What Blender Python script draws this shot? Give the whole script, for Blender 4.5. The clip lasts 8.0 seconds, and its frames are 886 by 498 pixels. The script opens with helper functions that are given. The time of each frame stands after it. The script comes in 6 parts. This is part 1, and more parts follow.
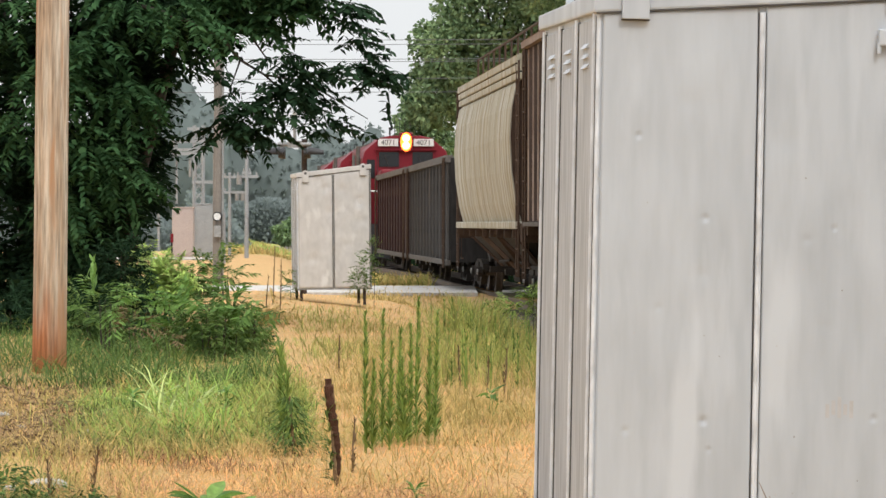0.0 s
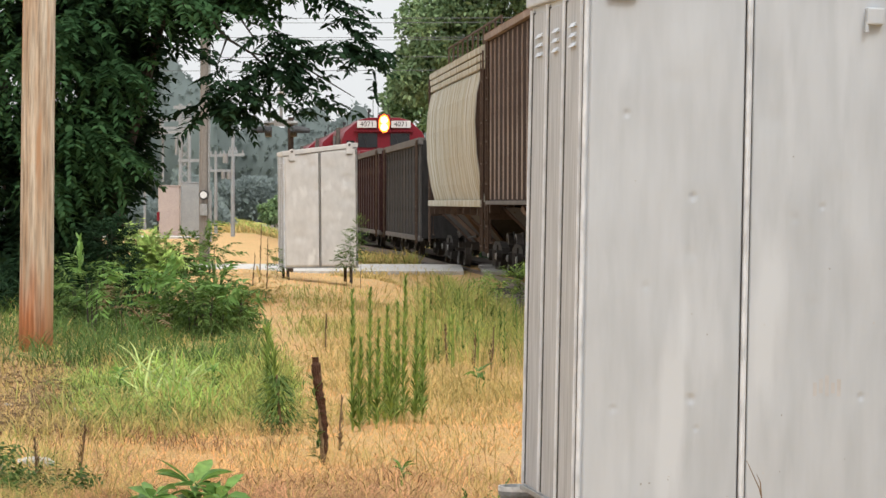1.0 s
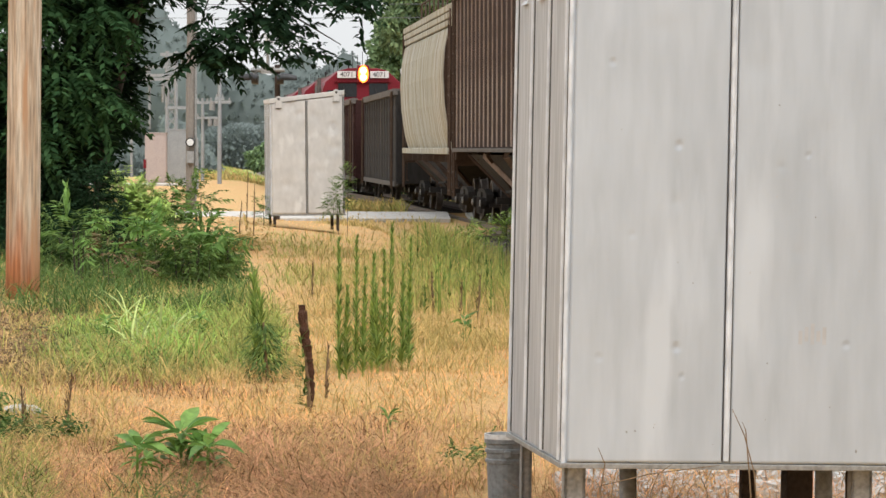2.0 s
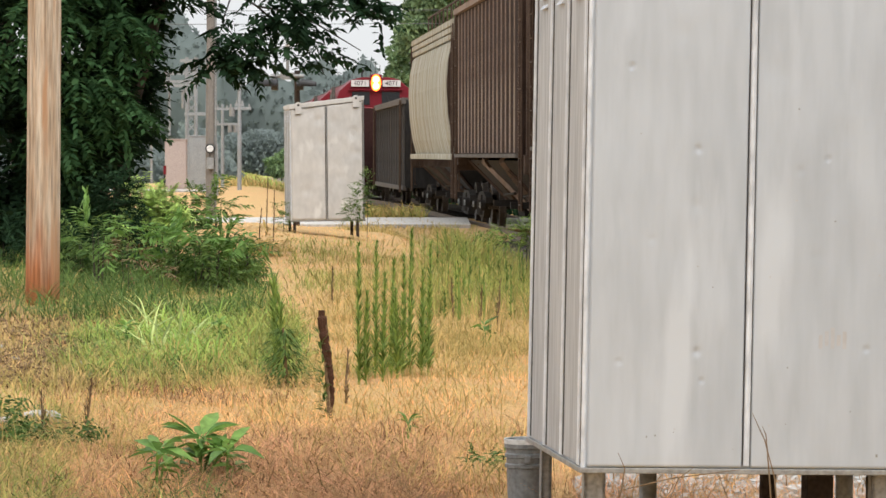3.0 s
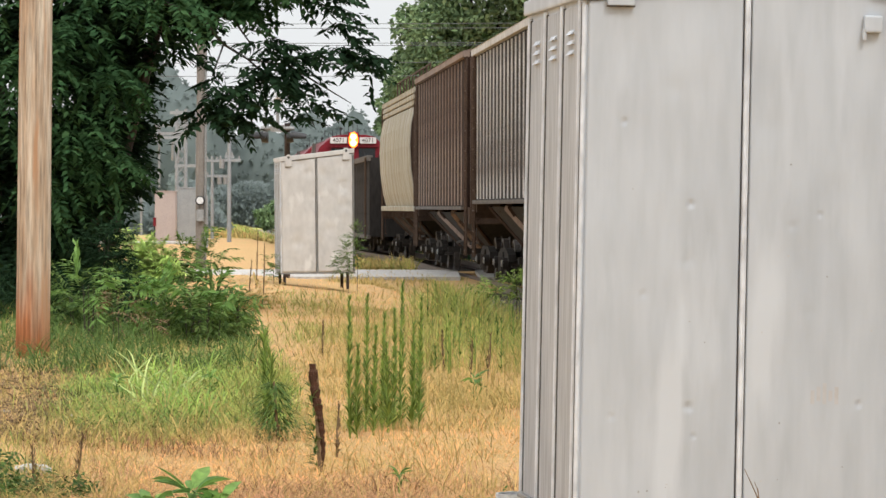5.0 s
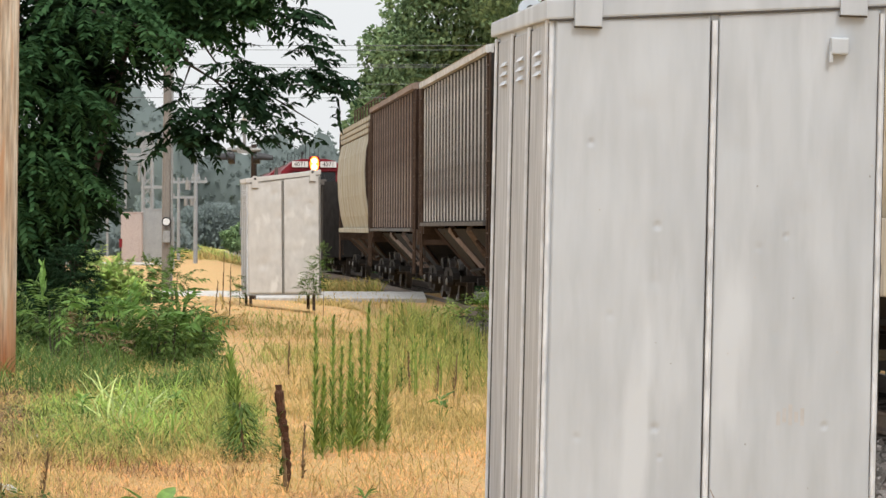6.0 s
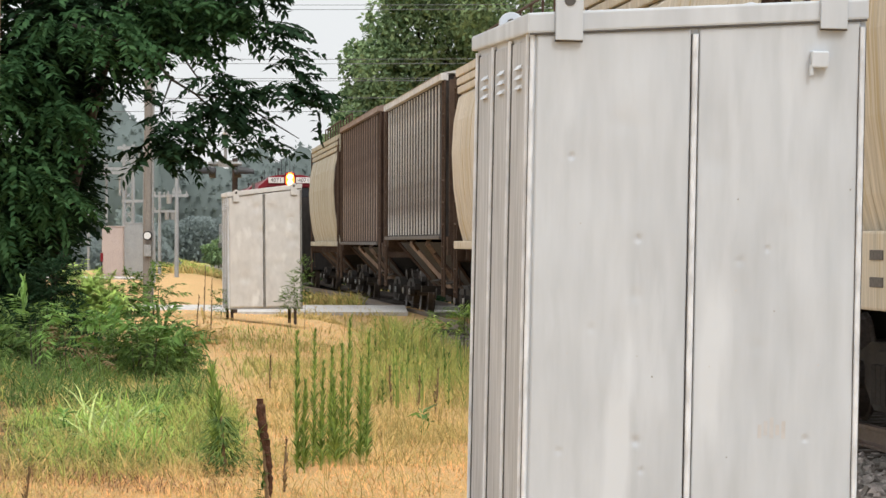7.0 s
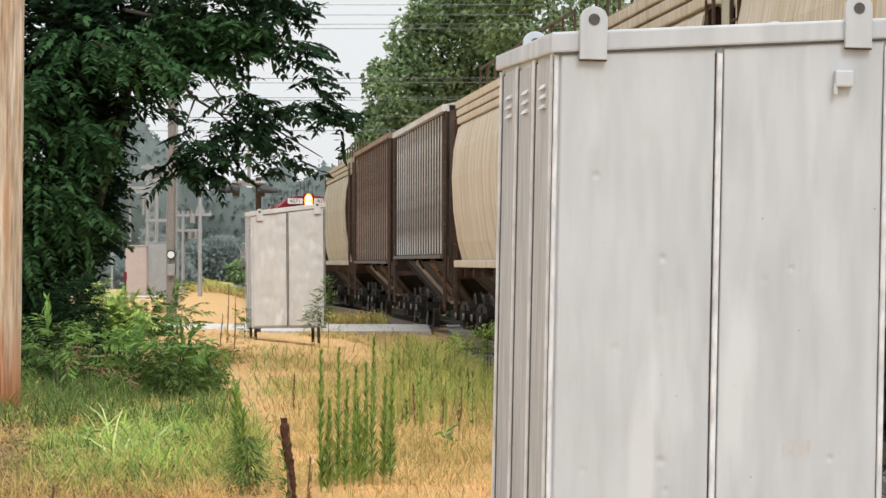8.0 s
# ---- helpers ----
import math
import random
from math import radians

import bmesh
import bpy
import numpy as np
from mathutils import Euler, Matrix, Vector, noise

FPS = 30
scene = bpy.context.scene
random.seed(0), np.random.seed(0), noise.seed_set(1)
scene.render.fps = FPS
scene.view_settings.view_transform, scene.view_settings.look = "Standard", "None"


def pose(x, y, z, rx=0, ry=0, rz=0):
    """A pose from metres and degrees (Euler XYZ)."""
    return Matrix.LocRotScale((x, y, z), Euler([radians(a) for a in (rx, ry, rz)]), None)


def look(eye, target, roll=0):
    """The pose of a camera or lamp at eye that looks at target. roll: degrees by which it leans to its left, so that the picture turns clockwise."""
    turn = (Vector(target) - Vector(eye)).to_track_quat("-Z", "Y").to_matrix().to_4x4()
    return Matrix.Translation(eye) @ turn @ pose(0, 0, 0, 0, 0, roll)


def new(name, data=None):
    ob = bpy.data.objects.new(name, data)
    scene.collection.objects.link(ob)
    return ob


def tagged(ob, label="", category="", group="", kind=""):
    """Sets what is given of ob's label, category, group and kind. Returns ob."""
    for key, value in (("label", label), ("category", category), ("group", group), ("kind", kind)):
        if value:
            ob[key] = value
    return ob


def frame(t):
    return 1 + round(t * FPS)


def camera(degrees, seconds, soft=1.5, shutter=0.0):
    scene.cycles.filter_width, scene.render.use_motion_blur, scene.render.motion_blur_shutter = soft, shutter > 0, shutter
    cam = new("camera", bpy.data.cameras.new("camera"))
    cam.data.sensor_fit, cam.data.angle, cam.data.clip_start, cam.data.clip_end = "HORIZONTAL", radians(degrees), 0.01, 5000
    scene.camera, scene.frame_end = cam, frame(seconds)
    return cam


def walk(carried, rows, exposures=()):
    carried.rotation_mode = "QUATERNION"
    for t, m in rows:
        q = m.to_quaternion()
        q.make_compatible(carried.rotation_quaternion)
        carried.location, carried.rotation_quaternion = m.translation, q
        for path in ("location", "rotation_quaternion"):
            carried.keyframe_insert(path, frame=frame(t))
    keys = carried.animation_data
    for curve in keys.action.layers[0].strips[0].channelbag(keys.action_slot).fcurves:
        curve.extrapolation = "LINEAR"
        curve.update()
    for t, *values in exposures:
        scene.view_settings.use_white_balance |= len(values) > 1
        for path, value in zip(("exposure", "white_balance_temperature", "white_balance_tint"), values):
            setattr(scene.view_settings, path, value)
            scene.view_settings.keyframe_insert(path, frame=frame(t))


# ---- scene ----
# Camera: held in the hand, with a long lens, panning a little.
cam = camera(14.5, 8.0, 1.5)
PATH = [  # seconds, eye x, y, z, turn to the left, tilt up, roll (degrees)
    (0.0, 0.0054, -0.0005, 1.4009, 0.0147, -0.4168, 0.091),
    (0.5, 0.0029, -0.0024, 1.4021, -0.0544, -0.5611, 0.040),
    (1.0, 0.0001, 0.0004, 1.4005, -0.2138, -0.7705, 0.108),
    (1.5, 0.0041, 0.0045, 1.3976, -0.6519, -1.4431, -0.229),
    (1.7, 0.0035, -0.0100, 1.4002, -0.6434, -1.6367, -0.004),
    (2.8, -0.0013, -0.0043, 1.4057, -0.1279, -1.6220, 0.075),
    (3.0, 0.0040, 0.0043, 1.3983, -0.1026, -1.5371, 0.062),
    (3.5, -0.0000, -0.0000, 1.4000, -0.0000, -1.3571, 0.000),
    (4.0, -0.0032, -0.0055, 1.3982, 0.1126, -1.2301, -0.006),
    (4.5, -0.0039, -0.0082, 1.4005, -0.0393, -1.0024, 0.152),
    (4.7, -0.0046, -0.0051, 1.4068, -0.1324, -0.8559, 0.170),
    (5.8, -0.0038, -0.0004, 1.4111, -0.6974, -0.4003, 0.114),
    (6.0, -0.0053, -0.0046, 1.4035, -0.8273, -0.3178, 0.274),
    (6.5, -0.0051, -0.0119, 1.4048, -1.1096, -0.2299, 0.193),
    (7.0, -0.0055, -0.0129, 1.4048, -1.1357, -0.0961, 0.163),
    (7.5, -0.0065, -0.0186, 1.4064, -0.9240, 0.2100, 0.124),
    (8.0, -0.0086, -0.0127, 1.4062, -0.7523, 0.2140, 0.136),
]
walk(cam, [(t, pose(x, y, z, 90 + up, 0, turn) @ pose(0, 0, 0, 0, 0, roll)) for t, x, y, z, turn, up, roll in PATH])

# ---- light: a bright overcast sky, a wide weak sun ----
SUN_EL, SUN_AZ = 50.0, 152.0  # azimuth clockwise from +y
world = bpy.data.worlds.new("sky")
scene.world = world
world.use_nodes = True
wn, wl = world.node_tree.nodes, world.node_tree.links
sky = wn.new("ShaderNodeTexSky")
sky.sky_type, sky.sun_disc = "NISHITA", False
sky.sun_elevation, sky.sun_rotation = radians(SUN_EL), radians(SUN_AZ)
sky.dust_density, sky.air_density = 3.0, 1.0
veil = wn.new("ShaderNodeMix")
veil.data_type = "RGBA"
veil.inputs[0].default_value = 0.86
# the cloud is brighter overhead than at the horizon, as an overcast sky is
tcw, sepw, mrw, vm = wn.new("ShaderNodeTexCoord"), wn.new("ShaderNodeSeparateXYZ"), wn.new("ShaderNodeMapRange"), wn.new("ShaderNodeVectorMath")
wl.new(tcw.outputs["Generated"], sepw.inputs[0])
wl.new(sepw.outputs[2], mrw.inputs[0])
mrw.inputs[1].default_value, mrw.inputs[2].default_value = 0.12, 0.9
mrw.inputs[3].default_value, mrw.inputs[4].default_value = 1.0, 2.25
vm.operation = "SCALE"
vm.inputs[0].default_value = (9.1, 9.3, 9.5)
wl.new(mrw.outputs[0], vm.inputs["Scale"])
wl.new(vm.outputs[0], veil.inputs[7])
wl.new(sky.outputs[0], veil.inputs[6])
wl.new(veil.outputs[2], wn["Background"].inputs[0])
wn["Background"].inputs[1].default_value = 0.095
sun_data = bpy.data.lights.new("sun", "SUN")
sun_data.energy, sun_data.angle, sun_data.color = 1.5, radians(16), (1.0, 0.975, 0.94)
sun = new("sun", sun_data)
a, e = radians(SUN_AZ), radians(SUN_EL)
sun.matrix_world = look((0, 0, 0), (-math.sin(a) * math.cos(e), -math.cos(a) * math.cos(e), -math.sin(e)))
scene.view_settings.exposure = 0.11

# ---- materials ----


def material(name, base, other=None, scale=3.0, rough=0.7, metal=0.0, bump=0.0, fine=40.0, stretch=(1, 1, 1), spread=0.5, island=0.0, obj_random=0.0, wear=None, wear_scale=1.2, wear_edge=0.6, spec=0.5, through_light=0.0, upward=False, foot=None, grain_dark=0.35):
    """A surface with colour varied at two scales, fine relief and an optional third colour in patches."""
    m = bpy.data.materials.new(name)
    m.use_nodes = True
    n, l = m.node_tree.nodes, m.node_tree.links
    bsdf = n["Principled BSDF"]
    bsdf.inputs["Roughness"].default_value, bsdf.inputs["Metallic"].default_value = rough, metal
    bsdf.inputs["Specular IOR Level"].default_value = spec
    tc, mp = n.new("ShaderNodeTexCoord"), n.new("ShaderNodeMapping")
    mp.inputs["Scale"].default_value = stretch
    l.new(tc.outputs["Object"], mp.inputs["Vector"])

    def noise_tex(s, detail=6.0):
        t = n.new("ShaderNodeTexNoise")
        t.inputs["Scale"].default_value, t.inputs["Detail"].default_value = s, detail
        l.new(mp.outputs[0], t.inputs["Vector"])
        return t

    def mix(fac, c1, c2):
        x = n.new("ShaderNodeMix")
        x.data_type = "RGBA"
        for sock, v in ((x.inputs[0], fac), (x.inputs[6], c1), (x.inputs[7], c2)):
            if isinstance(v, bpy.types.NodeSocket):
                l.new(v, sock)
            elif isinstance(v, tuple):
                sock.default_value = (*v, 1)
            else:
                sock.default_value = v
        return x.outputs[2]

    def ramp(src, lo, hi):
        r = n.new("ShaderNodeMapRange")
        r.inputs[1].default_value, r.inputs[2].default_value = lo, hi
        l.new(src, r.inputs[0])
        return r.outputs[0]

    other = other or tuple(c * 0.7 for c in base)
    big, small = noise_tex(scale), noise_tex(fine, 4.0)
    fac = ramp(big.outputs["Fac"], 0.5 - spread / 2, 0.5 + spread / 2)
    colour = mix(fac, base, other)
    grain = ramp(small.outputs["Fac"], 0.3, 0.65)
    darker = mix(grain_dark, colour, (0.0, 0.0, 0.0))
    colour = mix(grain, darker, colour)
    if wear:
        wn_ = noise_tex(wear_scale, 8.0)
        colour = mix(ramp(wn_.outputs["Fac"], wear_edge, wear_edge + 0.12), colour, wear)
    if foot:  # streaky reddish preservative over the lowest stretch
        sz, sn = n.new("ShaderNodeSeparateXYZ"), n.new("ShaderNodeMath")
        l.new(tc.outputs["Object"], sz.inputs[0])
        sn.operation, sn.inputs[1].default_value = "MULTIPLY_ADD", 2.6
        l.new(noise_tex(1.5).outputs["Fac"], sn.inputs[0])
        l.new(sz.outputs[2], sn.inputs[2])
        colour = mix(ramp(sn.outputs[0], foot[1] + 0.35, foot[1] - 0.35), colour, mix(grain, tuple(c * 0.6 for c in foot[0]), foot[0]))
    if island or obj_random:
        g = n.new("ShaderNodeNewGeometry") if island else n.new("ShaderNodeObjectInfo")
        out = g.outputs["Random Per Island"] if island else g.outputs["Random"]
        hs = n.new("ShaderNodeHueSaturation")
        amount = island or obj_random
        r = n.new("ShaderNodeMapRange")
        r.inputs[3].default_value, r.inputs[4].default_value = 1 - amount, 1 + amount
        l.new(out, r.inputs[0])
        l.new(r.outputs[0], hs.inputs["Value"])
        r2 = n.new("ShaderNodeMapRange")
        r2.inputs[3].default_value, r2.inputs[4].default_value = 0.5 + 0.03 * amount, 0.5 - 0.04 * amount
        l.new(out, r2.inputs[0])
        l.new(r2.outputs[0], hs.inputs["Hue"])
        l.new(colour, hs.inputs["Color"])
        colour = hs.outputs[0]
    l.new(colour, bsdf.inputs["Base Color"])
    if bump:
        b = n.new("ShaderNodeBump")
        b.inputs["Strength"].default_value, b.inputs["Distance"].default_value = bump, 0.02
        l.new(small.outputs["Fac"], b.inputs["Height"])
        l.new(b.outputs[0], bsdf.inputs["Normal"])
    if upward:  # thin blades take the light of the open ground
        up = n.new("ShaderNodeCombineXYZ")
        up.inputs[2].default_value = 1.4
        geo, plus, norm = n.new("ShaderNodeNewGeometry"), n.new("ShaderNodeVectorMath"), n.new("ShaderNodeVectorMath")
        norm.operation = "NORMALIZE"
        l.new(geo.outputs["Normal"], plus.inputs[0])
        l.new(up.outputs[0], plus.inputs[1])
        l.new(plus.outputs[0], norm.inputs[0])
        l.new(norm.outputs[0], bsdf.inputs["Normal"])
    if through_light:
        tr = n.new("ShaderNodeBsdfTranslucent")
        l.new(colour, tr.inputs[0])
        ms = n.new("ShaderNodeMixShader")
        ms.inputs[0].default_value = through_light
        l.new(bsdf.outputs[0], ms.inputs[1])
        l.new(tr.outputs[0], ms.inputs[2])
        l.new(ms.outputs[0], n["Material Output"].inputs[0])
    return m


def glow(name, colour, strength):
    m = bpy.data.materials.new(name)
    m.use_nodes = True
    b = m.node_tree.nodes["Principled BSDF"]
    b.inputs["Base Color"].default_value = (*colour, 1)
    b.inputs["Emission Color"].default_value = (*colour, 1)
    b.inputs["Emission Strength"].default_value = strength
    return m


ALU = material("painted_aluminium", (0.505, 0.54, 0.576), (0.435, 0.468, 0.504), 1.9, 0.45, 0.05, 0.02, 7, (2.2, 2.2, 0.35), 0.6, wear=(0.525, 0.56, 0.597), wear_scale=2.4, wear_edge=0.55, spec=0.35, grain_dark=0.13)
ALU_TRIM = material("bare_aluminium", (0.74, 0.78, 0.83), (0.62, 0.655, 0.70), 5, 0.4, 0.1, 0.05, 30, (1, 1, 0.4), grain_dark=0.3)
# the door aluminium, slightly darkened in colour for the shaded side panels
ALU_SIDE = material("shaded_side_aluminium", (0.50, 0.515, 0.535), (0.42, 0.43, 0.445), 2.0, 0.55, 0.1, 0.05, 12, (3, 3, 0.3), 0.7)
ALU_OLD = material("mottled_old_aluminium", (0.66, 0.65, 0.635), (0.55, 0.54, 0.525), 2.6, 0.5, 0.05, 0.05, 9, (1.4, 1.4, 0.8), 0.55, wear=(0.71, 0.705, 0.69), wear_scale=3.0, wear_edge=0.58, spec=0.3, grain_dark=0.12)
STAIN = material("rust_stain", (0.45, 0.43, 0.415), (0.50, 0.51, 0.525), 14, 0.5, grain_dark=0.1)
GAP_AND_SHADOW = material("dark_seam_and_shadow", (0.10, 0.095, 0.09), None, 10, 0.8)
GALV = material("galvanised_steel", (0.42, 0.42, 0.41), (0.3, 0.3, 0.29), 12, 0.5, 0.5, 0.1, 60)
OLD_POST = material("tarred_timber", (0.075, 0.05, 0.038), (0.04, 0.03, 0.025), 9, 0.85, 0, 0.4, 60)
PAIL = material("grey_plastic", (0.27, 0.28, 0.28), (0.19, 0.20, 0.20), 14, 0.45, 0, 0.1, 60)
POLE_WOOD = material("weathered_pole_wood", (0.68, 0.57, 0.45), (0.50, 0.36, 0.25), 2.4, 0.9, 0, 0.9, 6.5, (7, 7, 0.45), 0.26, wear=(0.43, 0.25, 0.145), wear_scale=1.6, wear_edge=0.54, spec=0.15, foot=((0.48, 0.20, 0.095), 2.1), grain_dark=0.5)
GREY_POLE = material("grey_pole_wood", (0.30, 0.27, 0.235), (0.19, 0.165, 0.145), 6, 0.9, 0, 0.5, 30, (5, 5, 0.4))
SOIL_STEEL = material("brown_hopper_paint", (0.34, 0.262, 0.215), (0.225, 0.165, 0.135), 1.6, 0.75, 0.0, 0.1, 12, (1, 1, 0.35), 0.5, wear=(0.40, 0.325, 0.27), wear_scale=0.9, spec=0.12)
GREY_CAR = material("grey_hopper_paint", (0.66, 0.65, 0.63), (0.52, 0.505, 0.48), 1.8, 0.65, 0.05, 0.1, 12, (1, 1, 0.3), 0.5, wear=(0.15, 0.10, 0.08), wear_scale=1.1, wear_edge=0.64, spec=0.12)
PALE_CAR = material("weathered_pale_paint", (0.52, 0.505, 0.44), (0.33, 0.29, 0.19), 1.7, 0.6, 0.0, 0.08, 10, (3.4, 1, 0.16), 0.32, wear=(0.19, 0.15, 0.095), wear_scale=2.0, wear_edge=0.55, spec=0.12)
CREAM_CAR = material("cream_paint", (0.67, 0.605, 0.51), (0.52, 0.45, 0.335), 1.5, 0.6, 0.0, 0.08, 10, (3.4, 1, 0.16), 0.4, wear=(0.40, 0.31, 0.17), wear_scale=1.6, wear_edge=0.58, spec=0.12)
MAROON = material("maroon_gondola_paint", (0.05, 0.021, 0.02), (0.034, 0.017, 0.016), 2, 0.75, 0, 0.1, 14, wear=(0.085, 0.055, 0.045), spec=0.12)
CHARCOAL = material("charcoal_gondola_paint", (0.044, 0.041, 0.04), (0.032, 0.030, 0.029), 2, 0.75, 0, 0.1, 14, (1, 1, 0.3), wear=(0.10, 0.08, 0.066), spec=0.12)
CHARCOAL_POST = material("paler_charcoal_posts", (0.095, 0.09, 0.086), (0.065, 0.06, 0.057), 2, 0.75, 0, 0.1, 14, (1, 1, 0.3), spec=0.12)
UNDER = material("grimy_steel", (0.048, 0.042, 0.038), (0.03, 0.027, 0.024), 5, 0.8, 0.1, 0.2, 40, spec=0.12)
SILL_GREY = material("dusty_grey_steel", (0.17, 0.155, 0.145), (0.11, 0.10, 0.09), 4, 0.8, 0, 0.1, 30, spec=0.1)
RUSTY = material("rusty_brown_steel", (0.112, 0.076, 0.056), (0.075, 0.05, 0.038), 5, 0.8, 0.1, 0.2, 40, spec=0.12)
# rust, darkened further for the shade under and between the cars
RUST_AND_SHADE = material("shaded_rust", (0.075, 0.048, 0.035), (0.045, 0.03, 0.024), 5, 0.85, 0, 0.2, 40, spec=0.08)
WHEEL = material("worn_wheel_steel", (0.10, 0.085, 0.075), (0.06, 0.05, 0.045), 7, 0.55, 0.5, 0.1, 40)
LOCO_RED = material("locomotive_red", (0.22, 0.016, 0.028), (0.16, 0.013, 0.02), 2, 0.5, 0, 0.03, 30, spec=0.2)
DARK_GLASS = material("dark_window_glass", (0.02, 0.022, 0.025), None, 3, 0.1)
WHITE = material("white_paint", (0.78, 0.78, 0.76), (0.7, 0.7, 0.68), 6, 0.5)
BLACK = material("black_paint", (0.022, 0.022, 0.024), None, 6, 0.5)
LAMP = glow("headlight_glow", (1.0, 0.50, 0.13), 9.0)
# the bezel is no lamp: its glow stands in for the headlight's halo
LAMP_RIM = glow("headlight_bezel_glow", (1.0, 0.16, 0.02), 3.5)
# both sheets are near black: shade between the side posts, put into the colour
BROWN_SHEET = material("brown_shaded_sheet", (0.036, 0.024, 0.02), (0.058, 0.036, 0.028), 1.6, 0.8, 0.0, 0.1, 12, (1, 1, 0.35), spec=0.05)
GREY_SHEET = material("grey_shaded_sheet", (0.045, 0.042, 0.04), (0.075, 0.07, 0.066), 1.6, 0.8, 0.0, 0.1, 12, (1, 1, 0.35), spec=0.05)
RAIL = material("rail_steel", (0.24, 0.19, 0.16), (0.14, 0.09, 0.07), 8, 0.45, 0.6)
TIE = material("creosoted_tie", (0.09, 0.07, 0.055), (0.06, 0.048, 0.04), 8, 0.9, 0, 0.4, 50)
BALLAST = material("ballast_stone", (0.34, 0.31, 0.28), (0.22, 0.19, 0.17), 18, 0.9, 0, 0.5, 60, island=0.5)
CONCRETE = material("pale_concrete", (0.62, 0.585, 0.54), (0.53, 0.50, 0.46), 0.8, 0.85, 0, 0.2, 12)
ROCK = material("whitish_rock", (0.66, 0.655, 0.64), (0.47, 0.46, 0.44), 9, 0.9, 0, 0.4, 30)
PINKISH = material("pinkish_metal_siding", (0.52, 0.44, 0.41), (0.45, 0.38, 0.36), 1.2, 0.6)
STEEL = material("pale_structural_steel", (0.40, 0.42, 0.43), (0.33, 0.35, 0.36), 3, 0.55, 0.3)
WIRE = material("cable", (0.20, 0.205, 0.205), None, 5, 0.6)
BARK = material("bark", (0.09, 0.072, 0.058), (0.05, 0.04, 0.034), 14, 0.9, 0, 0.7, 60, (1, 1, 0.4))
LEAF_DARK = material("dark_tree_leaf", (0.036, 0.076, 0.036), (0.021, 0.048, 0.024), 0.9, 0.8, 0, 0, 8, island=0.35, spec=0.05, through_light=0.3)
# lightened and blued: the haze over the far trees sits in this colour
LEAF_MID = material("hazed_wood_leaf", (0.275, 0.39, 0.195), (0.20, 0.305, 0.15), 0.4, 0.6, 0, 0, 3, island=0.45, spec=0.1, through_light=0.3)
# paler copy of the crown leaf, with light painted in for lit patches
LEAF_LIT = material("lit_tree_leaf", (0.072, 0.155, 0.06), (0.05, 0.118, 0.05), 0.9, 0.8, 0, 0, 8, island=0.3, spec=0.05, through_light=0.35)
LEAF_SHRUB = material("shrub_leaf", (0.165, 0.265, 0.07), (0.10, 0.178, 0.052), 1.5, 0.6, 0, 0, 8, island=0.5, spec=0.1, through_light=0.35)
LEAF_BRIGHT = material("bright_weed_leaf", (0.62, 0.82, 0.25), (0.52, 0.72, 0.20), 2, 0.5, 0, 0, 8, island=0.3, spec=0.2, through_light=0.4, upward=True)
LEAF_BROAD = material("broad_weed_leaf", (0.23, 0.40, 0.095), (0.15, 0.29, 0.07), 9, 0.5, 0, 0.2, 30, obj_random=0.4, spec=0.18, through_light=0.35)
DRY = material("dry_straw_grass", (0.86, 0.515, 0.19), (0.74, 0.43, 0.16), 0.7, 0.8, 0, 0, 8, island=0.45, spec=0.1, through_light=0.3, upward=True, grain_dark=0.12)
DRY_RED = material("reddish_dead_grass", (0.60, 0.355, 0.165), (0.40, 0.225, 0.105), 0.9, 0.8, 0, 0, 8, island=0.6, spec=0.1, through_light=0.25, upward=True, grain_dark=0.12)
GRASS = material("green_grass", (0.30, 0.375, 0.085), (0.40, 0.375, 0.10), 0.8, 0.65, 0, 0, 8, island=0.45, spec=0.15, through_light=0.35, upward=True, grain_dark=0.12)
GRASS_OLIVE = material("olive_grass", (0.52, 0.42, 0.135), (0.63, 0.44, 0.16), 0.8, 0.7, 0, 0, 8, island=0.45, spec=0.15, through_light=0.35, upward=True, grain_dark=0.12)
GRASS_PALE = material("pale_long_grass", (0.62, 0.72, 0.30), (0.48, 0.60, 0.20), 1.2, 0.55, 0, 0, 8, island=0.3, spec=0.2, through_light=0.4, upward=True, grain_dark=0.12)
DEAD_DARK = material("dark_dead_grass", (0.36, 0.205, 0.105), (0.27, 0.145, 0.075), 0.9, 0.85, 0, 0, 8, island=0.4, spec=0.1, through_light=0.2)
GRASS_LIME = material("lush_grass", (0.42, 0.60, 0.13), (0.32, 0.48, 0.10), 1.2, 0.6, 0, 0, 8, island=0.4, spec=0.15, through_light=0.4, upward=True, grain_dark=0.12)
DEAD_BROWN = material("dead_brown_seed_head", (0.115, 0.058, 0.036), (0.06, 0.032, 0.022), 30, 0.9, 0, 0.5, 120, spec=0.1)
LEAF_WEED = material("narrow_weed_leaf", (0.34, 0.47, 0.125), (0.24, 0.36, 0.09), 2, 0.6, 0, 0, 8, island=0.5, spec=0.1, through_light=0.35)
GREY_TWIG = material("dry_brown_stalk", (0.27, 0.185, 0.11), (0.19, 0.13, 0.08), 12, 0.95, spec=0.0)
# distance haze is mixed into this pale blue-green base colour
HAZE_WOOD = material("haze_tinted_wood", (0.28, 0.327, 0.313), (0.24, 0.285, 0.273), 0.12, 1.0, 0, 0.0, 0.6, spec=0.0, island=0.03, through_light=0.5, upward=True, grain_dark=0.06)

# ---- building helpers ----


